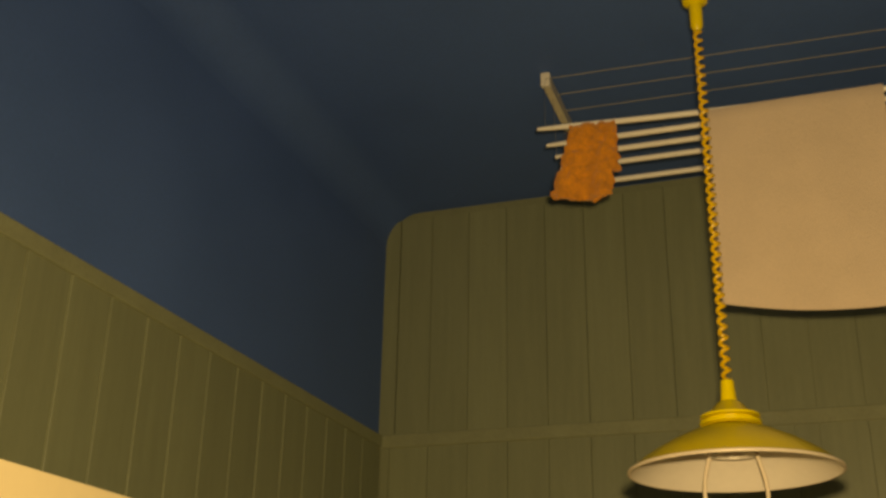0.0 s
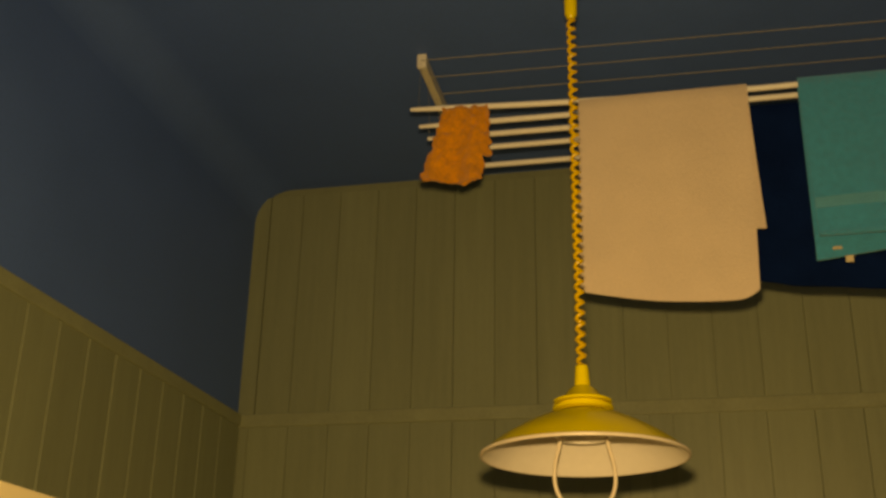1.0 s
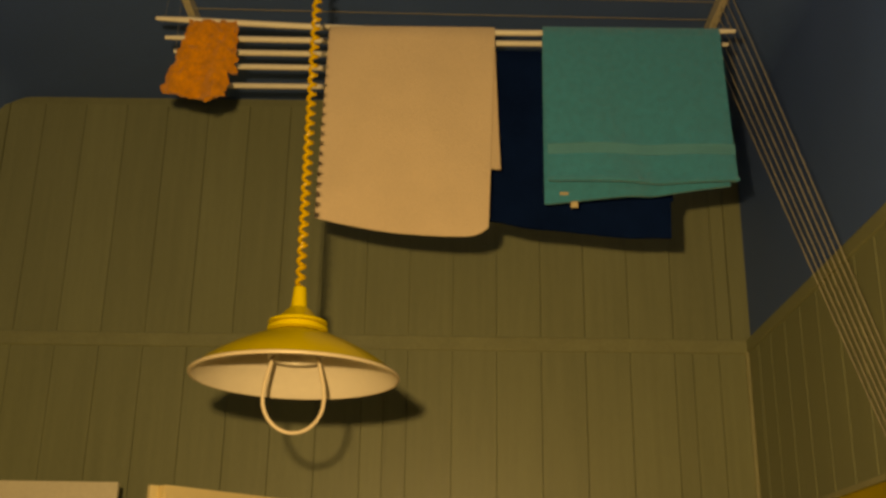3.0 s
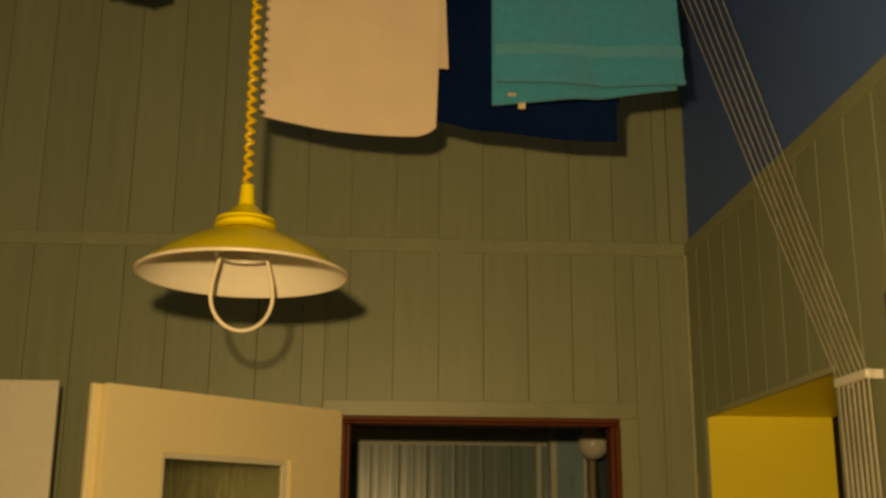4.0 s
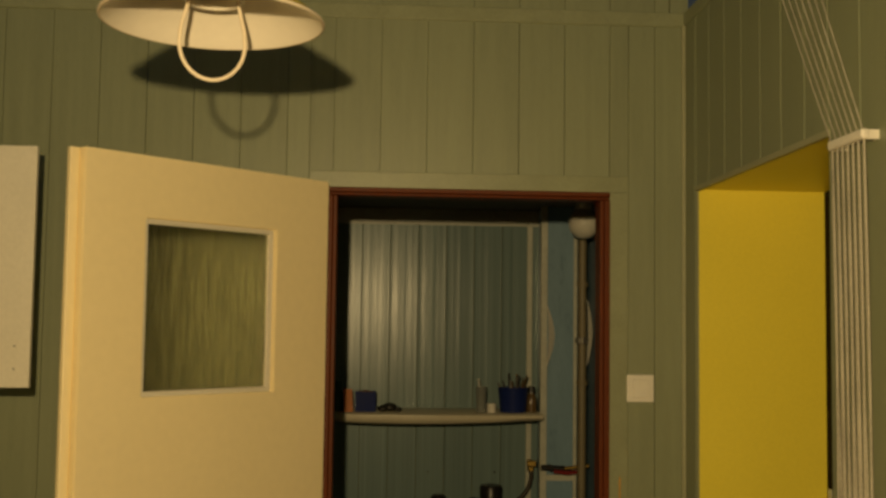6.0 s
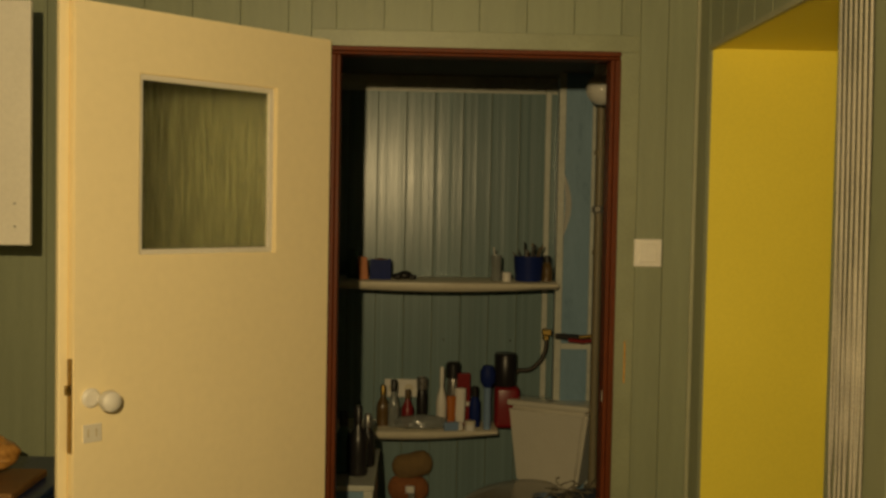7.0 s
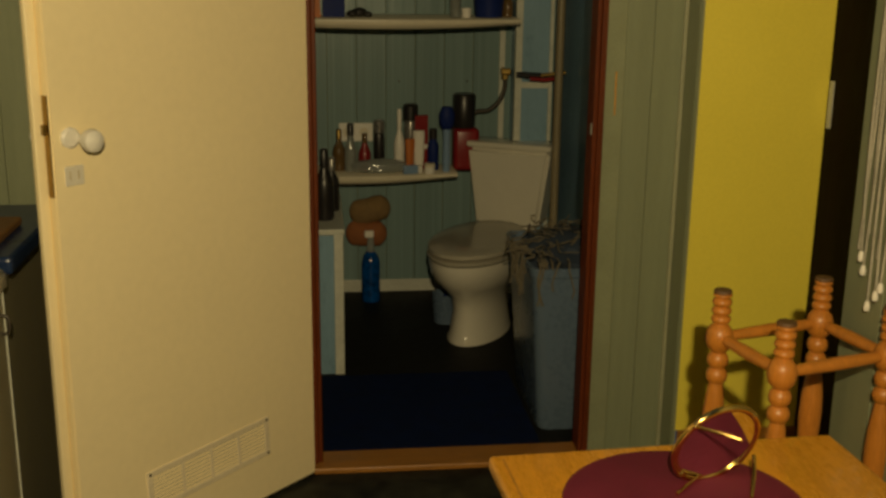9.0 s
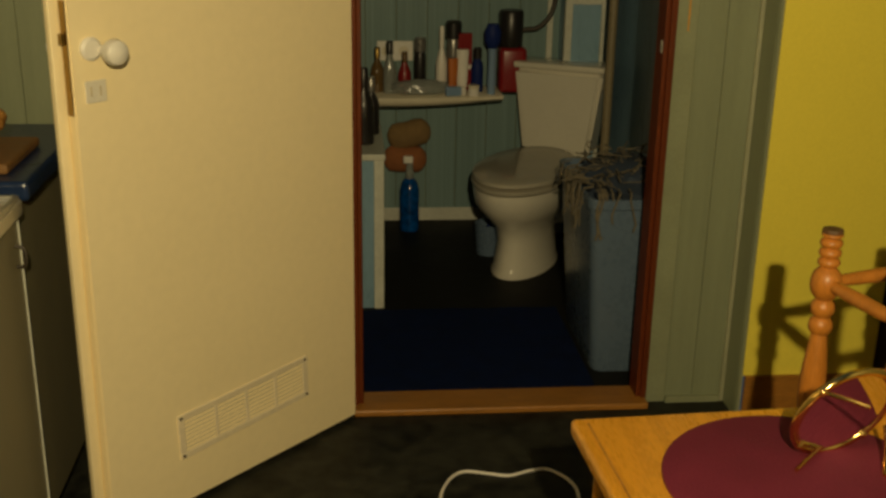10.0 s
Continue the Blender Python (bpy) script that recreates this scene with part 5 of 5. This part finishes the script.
# low cabinet with white edge
low = thing("low_cabinet", pose(WX0, 4.742, 0.004), "low blue panelled cabinet with white edging", "cabinet")
part("body", boxed(0.002, 0.388, 0.006, 0.62, 0.0, 0.545), M_wcside, low)
part("edge_strip", boxed(0.362, 0.397, -0.006, 0.006, 0.0, 0.545, bevel=0.003), M_wctrim, low, "white edge strip")
part("side_panel", boxed(0.388, 0.396, 0.006, 0.62, 0.0, 0.545), M_black, low, "dark side panel")
part("cabinet_top", boxed(0.002, 0.402, -0.010, 0.62, 0.545, 0.567, bevel=0.004), M_wctrim, low)
flask("cleaner_bottle", 0.832, 4.90, 0.5715, 0.036, 0.27, 0.013, M_black, M_black, "tall dark cleaning bottle", "bottle", shoulder=0.65)
flask("cleaner_bottle", 0.772, 4.95, 0.5715, 0.034, 0.24, 0.014, M_greenpl, M_black, "dark green cleaning bottle", "bottle", shoulder=0.7)
flask("cleaner_bottle", 0.862, 5.05, 0.5715, 0.030, 0.21, 0.012, M_black, M_grey, "short dark bottle with grey cap", "bottle", shoulder=0.7)


def bone(name, x, z, mat_b, label, tilt_):
    bm_ = bmesh.new()
    bmesh.ops.create_icosphere(bm_, subdivisions=4, radius=1)
    for v in bm_.verts:
        waist = 0.80 + 0.20 * min(1, abs(v.co.x) * 1.6) ** 2 + 0.06 * noise.noise(v.co * 1.8 + Vector((z, 0, 0)))
        v.co = (0.096 * v.co.x, 0.045 * v.co.y, 0.072 * v.co.z * waist * (1 if abs(v.co.x) < 0.6 else 1.08))
    ob = tagged(mesh_object(name, bm_, mat_b, smooth=True), label, "sponge", "bath sponges")
    ob.matrix_basis = pose(x, WY1 - 0.056, z, 0, tilt_, 0)


bone("bath_sponge", 1.028, 0.300, M_rust, "rust brown bone-shaped bath sponge against the wall", 4)
bone("bath_sponge", 1.045, 0.410, M_tan, "tan bone-shaped bath sponge above another", -12)
spr = thing("spray_bottle", pose(1.043, 5.655, 0.004), "blue liquid spray bottle on the floor", "bottle")
part("body", lathe([(0, 0), (0.040, 0), (0.043, 0.01), (0.043, 0.18), (0.034, 0.215), (0.018, 0.235)], 24), M_bluebottle, spr, smooth=True)
part("neck", lathe([(0.020, 0.233), (0.016, 0.28), (0.014, 0.30), (0, 0.30)], 18), M_clear, spr, "clear neck", smooth=True)
part("nozzle", boxed(-0.028, 0.014, -0.012, 0.012, 0.298, 0.330, bevel=0.006), M_plastic, spr, "white spray head")
